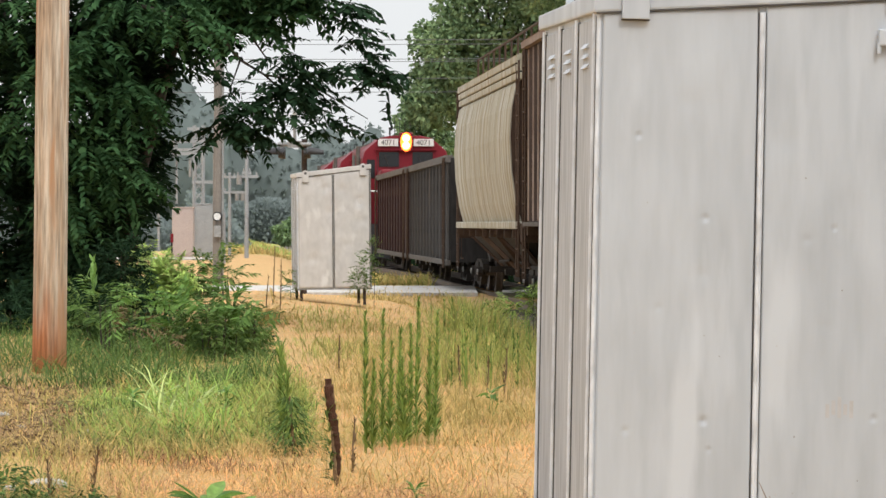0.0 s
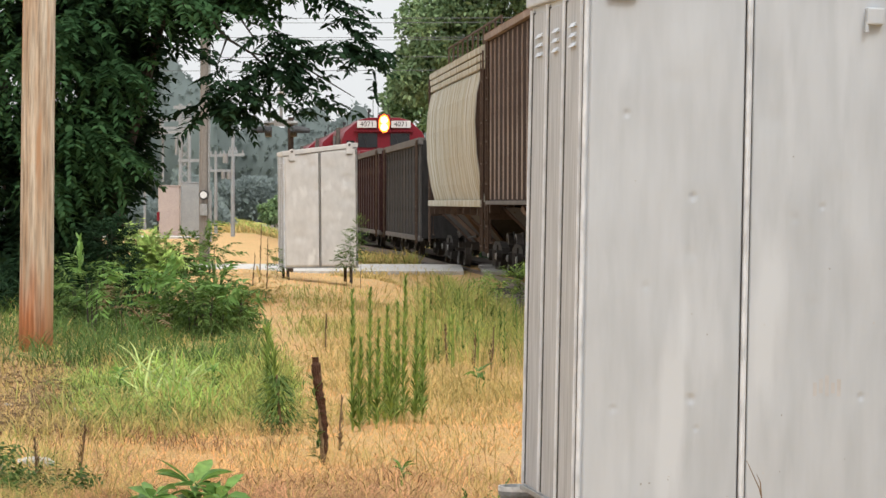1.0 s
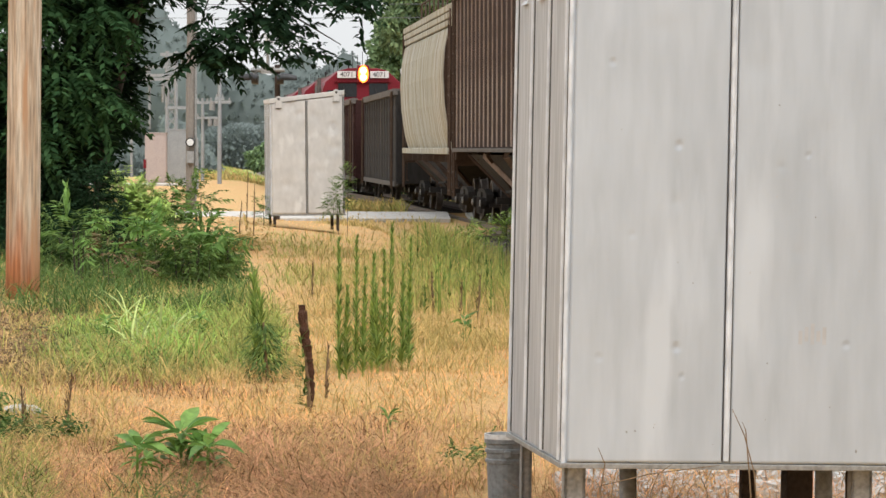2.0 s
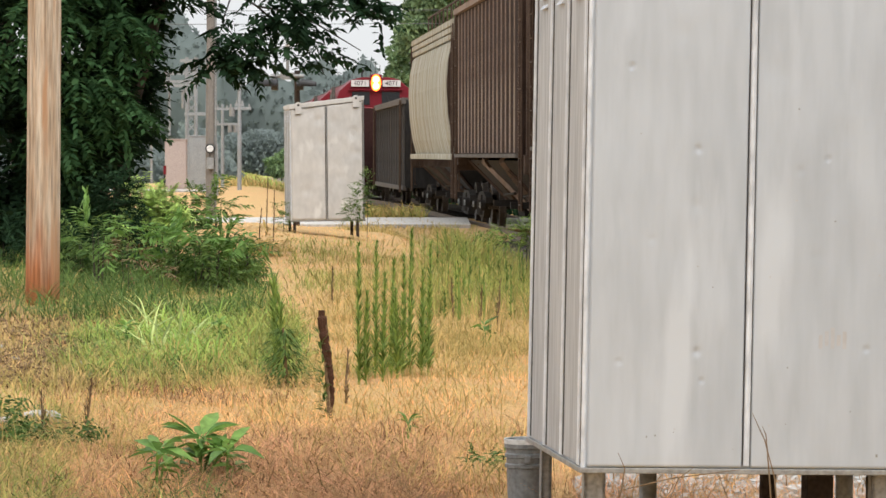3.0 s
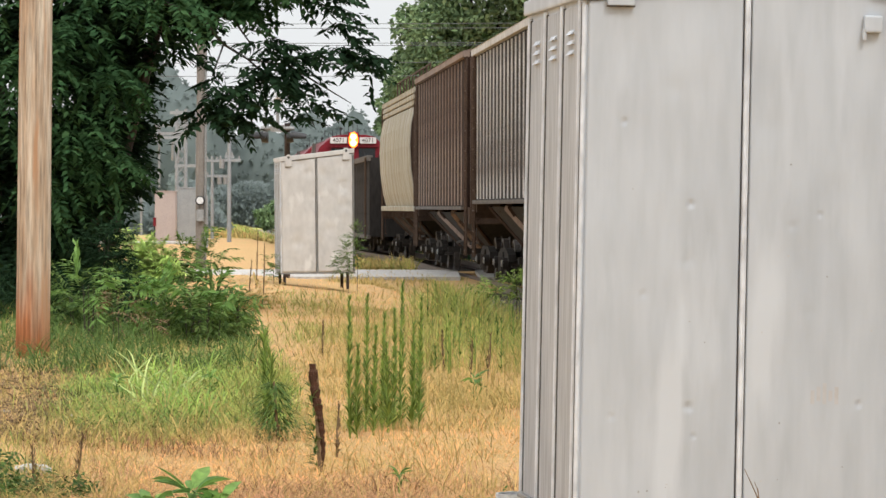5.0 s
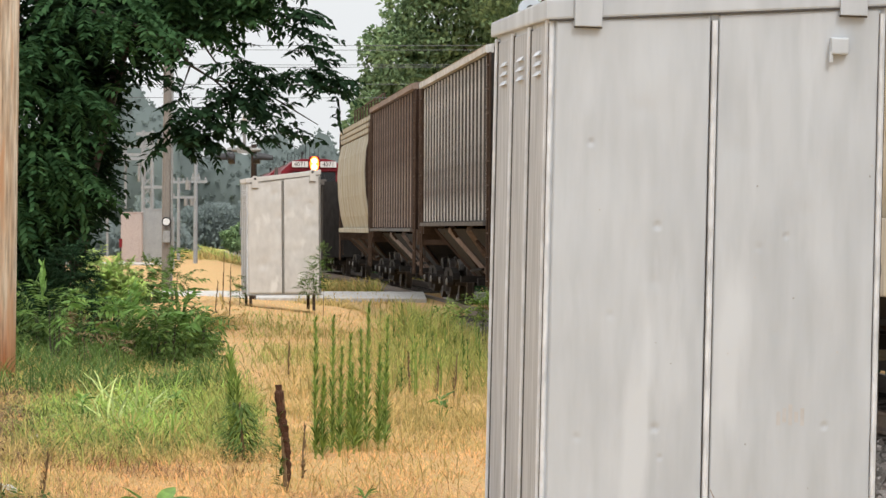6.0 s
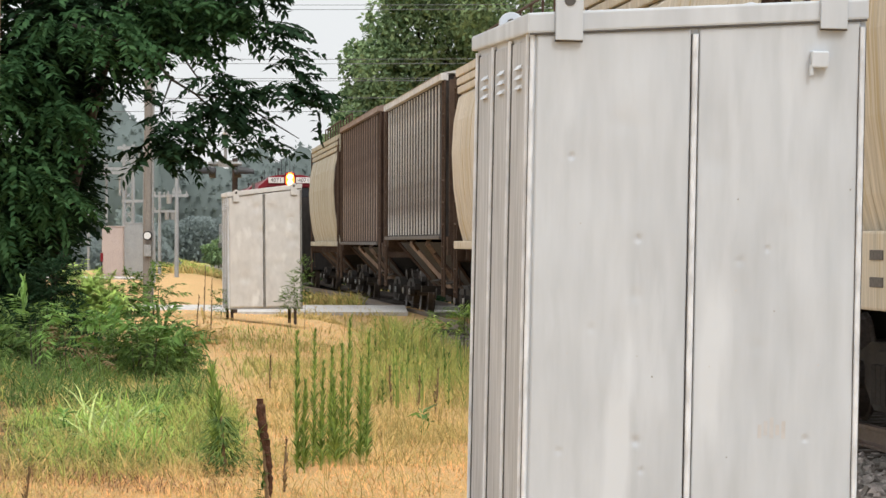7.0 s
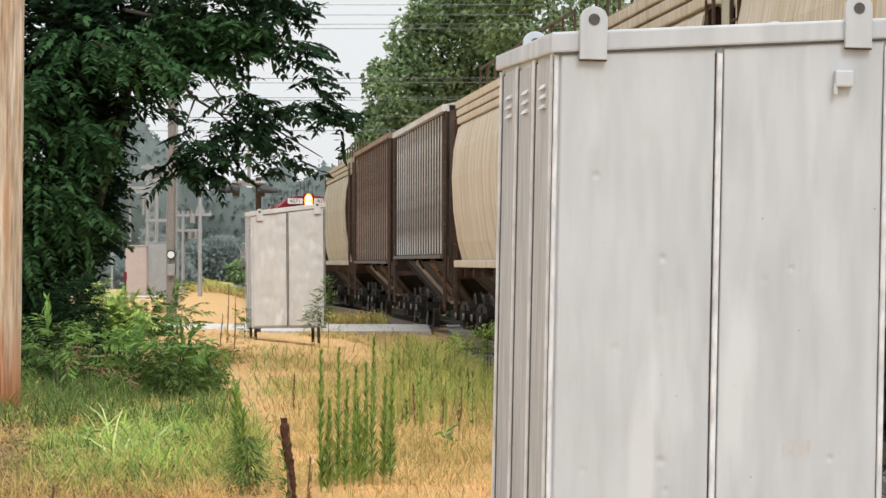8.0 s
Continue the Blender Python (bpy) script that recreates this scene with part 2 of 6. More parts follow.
class Shell:
    """Collects vertices and faces of one mesh."""

    def __init__(self):
        self.v, self.f = [], []

    def add(self, verts, faces):
        k = len(self.v)
        self.v += [tuple(p) for p in verts]
        self.f += [tuple(k + i for i in fc) for fc in faces]
        return self

    def box(self, x0, x1, y0, y1, z0, z1, m=None):
        p = [Vector((x, y, z)) for x in (x0, x1) for y in (y0, y1) for z in (z0, z1)]
        if m:
            p = [m @ q for q in p]
        return self.add(p, [(0, 1, 3, 2), (4, 6, 7, 5), (0, 4, 5, 1), (2, 3, 7, 6), (0, 2, 6, 4), (1, 5, 7, 3)])

    def tube(self, points, radii, n=8, cap=True):
        pts = [Vector(p) for p in points]
        rings = []
        for i, p in enumerate(pts):
            d = (pts[min(i + 1, len(pts) - 1)] - pts[max(i - 1, 0)]).normalized()
            u = d.orthogonal().normalized() if abs(d.z) < 0.95 else Vector((1, 0, 0)).cross(d).normalized()
            w = d.cross(u)
            r = radii[i] if isinstance(radii, (list, tuple)) else radii
            rings.append([p + r * (math.cos(2 * math.pi * k / n) * u + math.sin(2 * math.pi * k / n) * w) for k in range(n)])
        return self.loft(rings, True, cap)

    def loft(self, rings, closed=True, cap=True):
        n = len(rings[0])
        verts = [p for r in rings for p in r]
        faces = []
        for i in range(len(rings) - 1):
            for k in range(n if closed else n - 1):
                a_, b_ = i * n + k, i * n + (k + 1) % n
                faces.append((a_, b_, b_ + n, a_ + n))
        if cap and closed:
            faces += [tuple(range(n - 1, -1, -1)), tuple(range((len(rings) - 1) * n, len(rings) * n))]
        return self.add(verts, faces)

    def mesh(self, name, mat, smooth=False, bevel=0.0, fix=True):
        me = bpy.data.meshes.new(name)
        me.from_pydata(self.v, [], self.f)
        if fix or bevel:
            bm = bmesh.new()
            bm.from_mesh(me)
            if bevel:
                sharp = [ed for ed in bm.edges if ed.is_manifold and ed.calc_face_angle(0) > 0.6]
                bmesh.ops.bevel(bm, geom=sharp, offset=bevel, segments=2, affect="EDGES", profile=0.6)
            if fix:
                bmesh.ops.recalc_face_normals(bm, faces=bm.faces)
            bm.to_mesh(me)
            bm.free()
        me.materials.append(mat)
        if smooth:
            me.polygons.foreach_set("use_smooth", [True] * len(me.polygons))
        return me


def part(name, shell, mat, parent=None, label="", smooth=False, bevel=0.0, at=None, fix=True):
    me = shell.mesh(name, mat, smooth, bevel, fix) if isinstance(shell, Shell) else shell
    ob = new(name, me)
    if parent:
        ob.parent = parent
    if at:
        ob.matrix_basis = at
    if label:
        tagged(ob, label)
    return ob


def thing(name, label, category, m=None, group="", kind=""):
    ob = new(name)
    ob.empty_display_size = 0.2
    if m:
        ob.matrix_basis = m
    return tagged(ob, label, category, group, kind)


def lettering(name, text, size, mat, parent, at):
    cu = bpy.data.curves.new(name, "FONT")
    cu.body, cu.size, cu.extrude, cu.align_x, cu.align_y = text, size, 0.003, "CENTER", "CENTER"
    cu.materials.append(mat)
    ob = new(name, cu)
    ob.parent, ob.matrix_basis = parent, at
    return ob


# ---- plan of the ground ----
RAIL_Z, TURN = -0.06, 93.72


def track_x(y):
    k = min(max((y - 97) / 28, 0), 1)
    return 6.6 - 0.065 * y - 0.6 * k * k * (3 - 2 * k) - 0.004 * max(0, y - 130)


def smooth_step(v, a_, b_):
    k = min(max((v - a_) / (b_ - a_), 0), 1)
    return k * k * (3 - 2 * k)


def ground_z(x, y):
    d = abs(x - track_x(y))
    z = 0.03 * noise.noise((x * 0.5, y * 0.5, 3)) + 0.012 * noise.noise((x * 2.3, y * 2.3, 8))
    mound = smooth_step(y, 24, 47) * (1 - smooth_step(y, 54, 70)) * smooth_step(d, 2.2, 6.2)
    z += 0.32 * mound
    far = smooth_step(y, 60, 68)
    z = z * (1 - far) - 0.10 * far
    bed = 1 - smooth_step(d, 2.3, 3.6)
    level = smooth_step(y, 62, 70) * (1 - smooth_step(y, 84, 92))
    return z * (1 - bed) + (-0.46 * (1 - level) - 0.13 * level) * bed


def spaced(lo, hi, fine_lo, fine_hi, step, grow=1.25):
    out, s, v = [], step, fine_lo
    while v > lo:
        s *= grow
        v -= s
        out.append(v)
    out = out[::-1] + list(np.arange(fine_lo, fine_hi, step))
    s, v = step, fine_hi
    while v < hi:
        out.append(v)
        s *= grow
        v += s
    return [max(q, lo) for q in out if q > lo - s] + [hi]


def build_ground():
    m = bpy.data.materials.new("dry_ground")
    m.use_nodes = True
    n, l = m.node_tree.nodes, m.node_tree.links
    b = n["Principled BSDF"]
    b.inputs["Roughness"].default_value = 0.95
    b.inputs["Specular IOR Level"].default_value = 0.1
    tc = n.new("ShaderNodeTexCoord")

    def nz(scale, detail=8):
        t = n.new("ShaderNodeTexNoise")
        t.inputs["Scale"].default_value, t.inputs["Detail"].default_value = scale, detail
        l.new(tc.outputs["Object"], t.inputs["Vector"])
        r = n.new("ShaderNodeMapRange")
        r.inputs[1].default_value, r.inputs[2].default_value = 0.35, 0.65
        l.new(t.outputs["Fac"], r.inputs[0])
        return r.outputs[0]

    def mix(f, c1, c2):
        x = n.new("ShaderNodeMix")
        x.data_type = "RGBA"
        l.new(f, x.inputs[0])
        for s, v in ((x.inputs[6], c1), (x.inputs[7], c2)):
            if isinstance(v, tuple):
                s.default_value = (*v, 1)
            else:
                l.new(v, s)
        return x.outputs[2]

    base = mix(nz(0.35), (0.67, 0.37, 0.175), (0.57, 0.33, 0.155))
    base = mix(nz(3.5), base, (0.67, 0.395, 0.195))
    base = mix(nz(26), base, (0.50, 0.32, 0.15))
    base = mix(nz(1.1), base, mix(nz(60), base, (0.46, 0.36, 0.15)))
    # past the dirt the land is grassy
    sep, far = n.new("ShaderNodeSeparateXYZ"), n.new("ShaderNodeMapRange")
    l.new(tc.outputs["Object"], sep.inputs[0])
    far.inputs[1].default_value, far.inputs[2].default_value = 165, 195
    l.new(sep.outputs[1], far.inputs[0])
    base = mix(far.outputs[0], base, mix(nz(0.1), (0.40, 0.40, 0.12), (0.46, 0.41, 0.16)))
    l.new(base, b.inputs["Base Color"])
    t = n.new("ShaderNodeTexNoise")
    t.inputs["Scale"].default_value, t.inputs["Detail"].default_value = 22, 8
    l.new(tc.outputs["Object"], t.inputs["Vector"])
    bp = n.new("ShaderNodeBump")
    bp.inputs["Strength"].default_value, bp.inputs["Distance"].default_value = 0.7, 0.05
    l.new(t.outputs["Fac"], bp.inputs["Height"])
    l.new(bp.outputs[0], b.inputs["Normal"])
    xs, ys = spaced(-1500, 1500, -9, 10, 0.35), spaced(-400, 3000, 8, 95, 0.4)
    me = bpy.data.meshes.new("ground")
    verts = [(x, y, ground_z(x, y)) for y in ys for x in xs]
    w = len(xs)
    me.from_pydata(verts, [], [(j * w + i, j * w + i + 1, (j + 1) * w + i + 1, (j + 1) * w + i) for j in range(len(ys) - 1) for i in range(w - 1)])
    me.materials.append(m)
    me.polygons.foreach_set("use_smooth", [True] * len(me.polygons))
    tagged(new("ground", me), "dry sandy ground with straw and weeds", "ground", kind="structure")


def strip(name, y0, y1, z0, z1, x0, x1, mat, label):
    """A paved strip across the line of sight, broken into bays."""
    s = Shell()
    n = max(1, int((x1 - x0) / 6))
    for i in range(n):
        a_, b_ = x0 + (x1 - x0) * i / n, x0 + (x1 - x0) * (i + 1) / n
        s.box(a_ + 0.01, b_ - 0.01, y0, y1, z0, z1)
    return tagged(part(name, s, mat), label, "road", kind="structure")


def build_track():
    root = thing("railway_track", "rusty steel rails on dark timber ties", "railway track", pose(*(track_x(0), 0, RAIL_Z), 0, 0, TURN), kind="structure")
    lo, hi = -30, 260
    ys = list(range(lo, hi + 1, 5))

    def along(y, off, z):
        """A place off metres to the left of the track's middle, in the track's own space."""
        return root.matrix_basis.inverted() @ Vector((track_x(y) - off, y, RAIL_Z + z))

    for side in (-0.75, 0.75):
        prof = [(-0.07, -0.17), (0.07, -0.17), (0.07, -0.15), (0.012, -0.13), (0.012, -0.04), (0.036, -0.03), (0.036, 0), (-0.036, 0), (-0.036, -0.03), (-0.012, -0.04), (-0.012, -0.13), (-0.07, -0.15)]
        part("rail", Shell().loft([[along(y, side + p, q) for p, q in prof] for y in ys]), RAIL, root)
    tie = Shell().box(-0.11, 0.11, -1.3, 1.3, -0.34, -0.172).mesh("tie", TIE, bevel=0.012)
    for i in range(300):
        ob = new("tie", tie)
        ob.parent = root
        p = along(lo + 0.55 * i, random.uniform(-0.03, 0.03), random.uniform(-0.01, 0.0))
        ob.matrix_basis = pose(*p, 0, 0, random.uniform(-1.5, 1.5))
    # ballast: a sloped bed of loose stones
    bed = Shell().loft([[along(y, q, z) for q, z in ((-2.9, -0.6), (-1.75, -0.215), (1.75, -0.215), (2.9, -0.6))] for y in ys])
    tagged(part("ballast_bed", bed, BALLAST, at=pose(track_x(0), 0, RAIL_Z, 0, 0, TURN)), "grey-brown crushed stone ballast bed", "ballast", kind="structure")
    s = Shell()
    for i in range(9000):
        x, y = random.uniform(8, 62), random.uniform(0.9, 2.9)
        z = -0.215 if y < 1.75 else -0.215 - (y - 1.75) * 0.335
        r = random.uniform(0.018, 0.042)
        q = [Vector((random.uniform(0.6, 1.1) * r * cx, random.uniform(0.6, 1.1) * r * cy, random.uniform(0.5, 0.9) * r * cz)) for cx in (-1, 1) for cy in (-1, 1) for cz in (-1, 1)]
        m = pose(x, y, z + 0.3 * r, random.uniform(0, 90), random.uniform(0, 90), random.uniform(0, 90))
        s.add([m @ p for p in q], [(0, 1, 3, 2), (4, 6, 7, 5), (0, 4, 5, 1), (2, 3, 7, 6), (0, 2, 6, 4), (1, 5, 7, 3)])
    tagged(part("ballast_stones", s, BALLAST, at=pose(track_x(0), 0, RAIL_Z, 0, 0, TURN), fix=False), "loose angular grey-brown ballast stones", "ballast", kind="stuff")


build_ground()
strip("road", 73.2, 81.5, -0.4, -0.05, -60, track_x(75) - 1.0, CONCRETE, "pale concrete road at the level crossing")
strip("road", 73.2, 81.5, -0.4, -0.05, track_x(75) + 1.0, 60, CONCRETE, "pale concrete road beyond the level crossing")
strip("crossing_panel", 73.2, 81.5, -0.4, -0.055, track_x(75) - 0.6, track_x(75) + 0.55, CONCRETE, "concrete panel between the rails of the crossing")
strip("path", 141, 146, -0.4, -0.03, -17, -9.1, CONCRETE, "pale gravel path across the dirt")
build_track()

# ---- metal equipment cabinets ----


def cabinet(name, label, m, wide, deep, high, rise, dents=(), near=True):
    """Aluminium case: its roof climbs by rise towards its right side. Local x runs along the front, y to the back."""
    root = thing(name, label, "signal cabinet", m, "signal cabinets")

    def top(x):
        return high + rise * x / wide

    # front skin of two doors, dented and slightly bowed, then the other walls
    seam = wide * 0.484
    body = Shell()
    body.add([(0, 0, 0), (wide, 0, 0), (wide, deep, 0), (0, deep, 0), (0, 0, top(0)), (wide, 0, top(wide)), (wide, deep, top(wide)), (0, deep, top(0))],
             [(0, 3, 2, 1), (4, 5, 6, 7), (0, 1, 5, 4), (1, 2, 6, 5), (2, 3, 7, 6), (3, 0, 4, 7)])
    skin = ALU if near else ALU_OLD
    body = part("body", body, skin, root)
    for x0, x1 in ((0.012, seam - 0.012), (seam + 0.012, wide - 0.02)):
        s, nx, nz = Shell(), *((110, 280) if near else (46, 90))
        verts = []
        for k in range(nz + 1):
            for i in range(nx + 1):
                x = x0 + (x1 - x0) * i / nx
                x = x0 + 0.004 if i == 1 else x1 - 0.004 if i == nx - 1 else x
                z = 0.006 + (top(x) - 0.068) * (0.25 if k == 1 else nz - 0.25 if k == nz - 1 else k) / nz
                y = -0.012 - 0.004 * noise.noise((x * 3.1, z * 2.3, wide * 9)) - 0.0025 * noise.noise((x * 9, z * 5, 4))
                edge = min(i, nx - i, k, nz - k)
                for dx, dz, r, depth in dents:
                    if abs(x - dx) > 3 * r or abs(z - dz) > 3 * r:
                        continue
                    q = ((x - dx) ** 2 + (z - dz) ** 2) / (r * r)
                    if q < 9:
                        y += depth * math.exp(-q)
                if edge == 0:
                    y = 0.0
                verts.append((x, y, z))
        s.add(verts, [(k * (nx + 1) + i, k * (nx + 1) + i + 1, (k + 1) * (nx + 1) + i + 1, (k + 1) * (nx + 1) + i) for k in range(nz) for i in range(nx)])
        part("door", s, skin, root, "dented aluminium door panel", smooth=True)
    # seam strips
    for x, w_ in ((seam, 0.0105), (wide - 0.013, 0.010)):
        part("seam_strip", Shell().tube([(x, -0.012, 0.015), (x, -0.012, top(x) - 0.085)], w_, 8), ALU_TRIM if near else GALV, root)
        gap = 0.002 if near else 0.005
        for g0 in (x - w_ - gap, x + w_):
            part("seam_gap", Shell().box(g0, g0 + gap, -0.0135, 0.002, 0.015, top(x) - 0.085), GAP_AND_SHADOW, root)
    part("corner_strip", Shell().tube([(0, 0, 0.0), (0, 0, top(0) - 0.06)], 0.008, 10), ALU_TRIM, root)
    # side ribs and louvres
    for k in range(4):
        y = deep * (0.03 + 0.31 * k)
        part("rib_gap", Shell().box(-0.0075, 0.002, y - 0.028, y - 0.012, 0.012, top(0) - 0.07), GAP_AND_SHADOW, root)
        part("side_rib", Shell().tube([(-0.004, y, 0.01), (-0.004, y, top(0) - 0.06)], 0.012, 8), ALU_TRIM, root)
        if k < 3:
            part("side_panel", Shell().box(-0.006, 0.004, y + 0.02, y + deep * 0.31 - 0.034, 0.012, top(0) - 0.075), ALU_SIDE, root, bevel=0.003)
            for j in range(3):
                z = top(0) - 0.165 - 0.033 * j
                lv = Shell().add([(-0.006, y + 0.13, z), (-0.006, y + 0.25, z), (-0.018, y + 0.25, z - 0.002), (-0.018, y + 0.13, z - 0.002), (-0.006, y + 0.13, z + 0.014), (-0.006, y + 0.25, z + 0.014)],
                                 [(0, 1, 2, 3), (3, 2, 5, 4), (0, 3, 4), (1, 5, 2)])
                part("louvre", lv, ALU_TRIM, root)
    # bottom sill, roof with its turned-down edge, lifting eyes
    part("sill", Shell().box(-0.012, wide + 0.012, -0.014, deep + 0.012, -0.014, 0.004), GALV, root, bevel=0.003)
    ov, ovr, fas = 0.022, 0.006, 0.06
    roof = Shell()
    rz = rise / wide
    roof.add([(-ov, -ov, high - fas - rz * ov), (wide + ovr, -ov, top(wide) - fas), (wide + ovr, deep + ov, top(wide) - 0.05), (-ov, deep + ov, high - 0.05),
              (-ov, -ov, high + 0.006), (wide + ovr, -ov, top(wide) + 0.008), (wide + ovr, deep + ov, top(wide) + 0.004), (-ov, deep + ov, high + 0.004)],
             [(0, 3, 2, 1), (4, 5, 6, 7), (0, 1, 5, 4), (1, 2, 6, 5), (2, 3, 7, 6), (3, 0, 4, 7)])
    part("roof", roof, skin, root, bevel=0.008)
    # dark tube drawn in for the shadow under the roof edge
    part("drip_gap", Shell().tube([(-ov + 0.01, -ov + 0.004, high - fas - 0.003), (wide, -ov + 0.004, top(wide) - fas - 0.003)], 0.0035, 6), GAP_AND_SHADOW, root)
    for x in (0.115, wide - 0.115):
        for y in ((-ov - 0.008, deep * 0.98) if near else (-ov - 0.008,)):
            z = top(x) if near else top(x) - 0.055
            s = Shell()
            arc = [(x - 0.045, z - 0.088), (x + 0.045, z - 0.088), (x + 0.045, z + 0.045)] + [(x + 0.045 * math.cos(q), z + 0.045 + 0.04 * math.sin(q)) for q in np.linspace(0.3, 2.84, 8)] + [(x - 0.045, z + 0.045)]
            s.loft([[(p, y - 0.008, q) for p, q in arc], [(p, y + 0.012, q) for p, q in arc]])
            eye = part("lifting_eye", s, skin, root, bevel=0.003)
            # this dark line paints the shadow below the eye plate
            part("eye_plate_gap", Shell().tube([(x - 0.046, y + 0.004, z - 0.09), (x + 0.046, y + 0.004, z - 0.09)], 0.0035, 6), GAP_AND_SHADOW, eye)
            part("eye_hole", Shell().tube([(x, y - 0.0105, z + 0.042), (x, y + 0.014, z + 0.042)], 0.019, 12), GAP_AND_SHADOW, eye)
    if near:
        x, z = wide - 0.16, top(wide) - 0.245
        latch = part("latch", Shell().box(x - 0.03, x + 0.03, -0.04, -0.01, z + 0.02, z + 0.075), ALU, root, "small white latch cover", bevel=0.006)
        part("latch_pin", Shell().tube([(x - 0.028, -0.03, z + 0.03), (x - 0.028, -0.03, z - 0.005)], 0.007), ALU, latch)
        def face(x, z):
            """Depth of the wavy door face, dents included."""
            return -0.012 - 0.004 * noise.noise((x * 3.1, z * 2.3, wide * 9)) - 0.0025 * noise.noise((x * 9, z * 5, 4)) + sum(depth * math.exp(-((x - dx) ** 2 + (z - dz) ** 2) / (r * r)) for dx, dz, r, depth in dents)

        for k in range(22):
            x, z, r = wide * random.uniform(0.1, 0.97), random.choice((random.uniform(0.04, 0.2), random.uniform(0.04, 1.65))), random.uniform(0.0015, 0.0035)
            if abs(x - seam) > 0.03:
                y = face(x, z)
                part("paint_chip", Shell().box(x - r, x + r, y - 0.001, y + 0.004, z, z + r * random.uniform(1, 3)), random.choice((GALV, STAIN)), root)
        for k in range(5):
            x, z0, z1 = wide - 0.34 + 0.02 * k, 0.40 + 0.01 * (k % 2), 0.445 + 0.012 * (k % 3)
            rows_ = np.linspace(z0, z1, 7)
            cols_ = [x + 0.013 * q / 3 for q in range(4)]
            pts = [(p, face(p, z) - 0.0009, z) for z in rows_ for p in cols_]
            part("stain", Shell().add(pts, [(i * 4 + j, i * 4 + j + 1, i * 4 + j + 5, i * 4 + j + 4) for i in range(6) for j in range(3)]), STAIN, root, smooth=True)
    # legs
    g = 0.42 if near else 0.24
    for x in (0.05, wide - 0.1):
        for y in (0.06, deep - 0.1):
            if not near:
                part("leg", Shell().box(x - 0.02, x + 0.02, y - 0.02, y + 0.02, -g, -0.01), OLD_POST, root)
                continue
            w_ = 0.035 if y < 0.5 * deep else 0.018
            leg = Shell().box(x - w_, x + w_, y - 0.006, y + 0.006, -g, -0.02).box(x - w_, x - w_ + 0.01, y - 0.006, y + 0.05, -g, -0.02).box(x + w_ - 0.01, x + w_, y - 0.006, y + 0.05, -g, -0.02)
            part("leg", leg, GALV, root)
    return root


def to_place(px, py, dist):
    return ((px - 784) / 6162.7 * dist, dist, 1.4 - (py - 295) / 6162.7 * dist)


CX, CY, CZ = 0.479, 11.3, 0.382
DENTS = [(x, z, r * 0.75, d * 0.6) for x, z, r, d in ((0.135, 1.31, .014, .007), (0.36, 1.045, .016, .008), (0.355, 0.86, .03, .004), (0.21, 0.75, .018, .004), (0.365, 0.385, .018, .009), (0.11, 0.35, .016, .005),
         (0.385, 0.29, .012, .006), (0.79, 1.02, .012, .006), (0.70, 0.98, .02, .004), (0.93, 0.40, .014, .007), (0.76, 0.70, .03, .003), (0.30, 1.42, .05, .004), (0.62, 1.3, .06, .004), (0.85, 1.1, .05, .003))]
cabinet("signal_cabinet", "light grey aluminium signal cabinet with dented doors on steel legs", pose(CX, CY, CZ, 0, 1.0, 6.5), 1.11, 1.24, 1.765, 0.078, DENTS)
fx, fy, fz = to_place(527, 411, 50)
DENTS2 = [(0.2 + 0.8 * random.random(), 1.6 * random.random(), random.uniform(0.04, 0.12), random.uniform(0.003, 0.009)) for _ in range(26)]
cabinet("signal_cabinet", "dull grey dented metal cabinet beside the level crossing", pose(fx, fy, fz, 0, -0.6, 6.5), 1.06, 1.1, 1.66, 0.12, DENTS2, near=False)

# dry stalks that lean on the large cabinet
for pts in (((1386, 868), (1368, 800), (1346, 752)), ((1112, 900), (1120, 850), (1108, 822)), ((1376, 860), (1370, 790), (1364, 776)), ((1200, 905), (1215, 868), (1240, 850)), ((1110, 890), (1200, 868), (1325, 852))):
    line = [to_place(px, py, 11.02 + 0.02 * k) for k, (px, py) in enumerate(pts)]
    line.insert(0, (line[0][0] + 0.02, line[0][1] - 0.1, -0.01))
    tagged(part("dry_stalk", Shell().tube(line, [0.003, 0.0025, 0.002, 0.001], 5), GREY_TWIG), "thin dry grass stalk leaning on the cabinet", "dry stalk", "dry stalks")

# posts and a pail by the large cabinet
for x, y, w_, h in ((1.153, 12.1, 0.025, 0.36), (1.325, 12.1, 0.047, 0.37), (1.53, 12.1, 0.03, 0.36)):
    tagged(part("post", Shell().box(-w_, w_, -w_, w_, -0.1, h), OLD_POST, bevel=0.006, at=pose(x, y, 0, 0, 1, 8)), "short dark creosoted timber post under the cabinet", "post", "timber posts")
for x in (0.728, 1.40):
    tagged(part("conduit", Shell().tube([(x, 11.9, -0.1), (x, 11.9, 0.37)], 0.03, 12), GALV, smooth=True), "grey steel conduit rising into the cabinet", "conduit", "conduits")


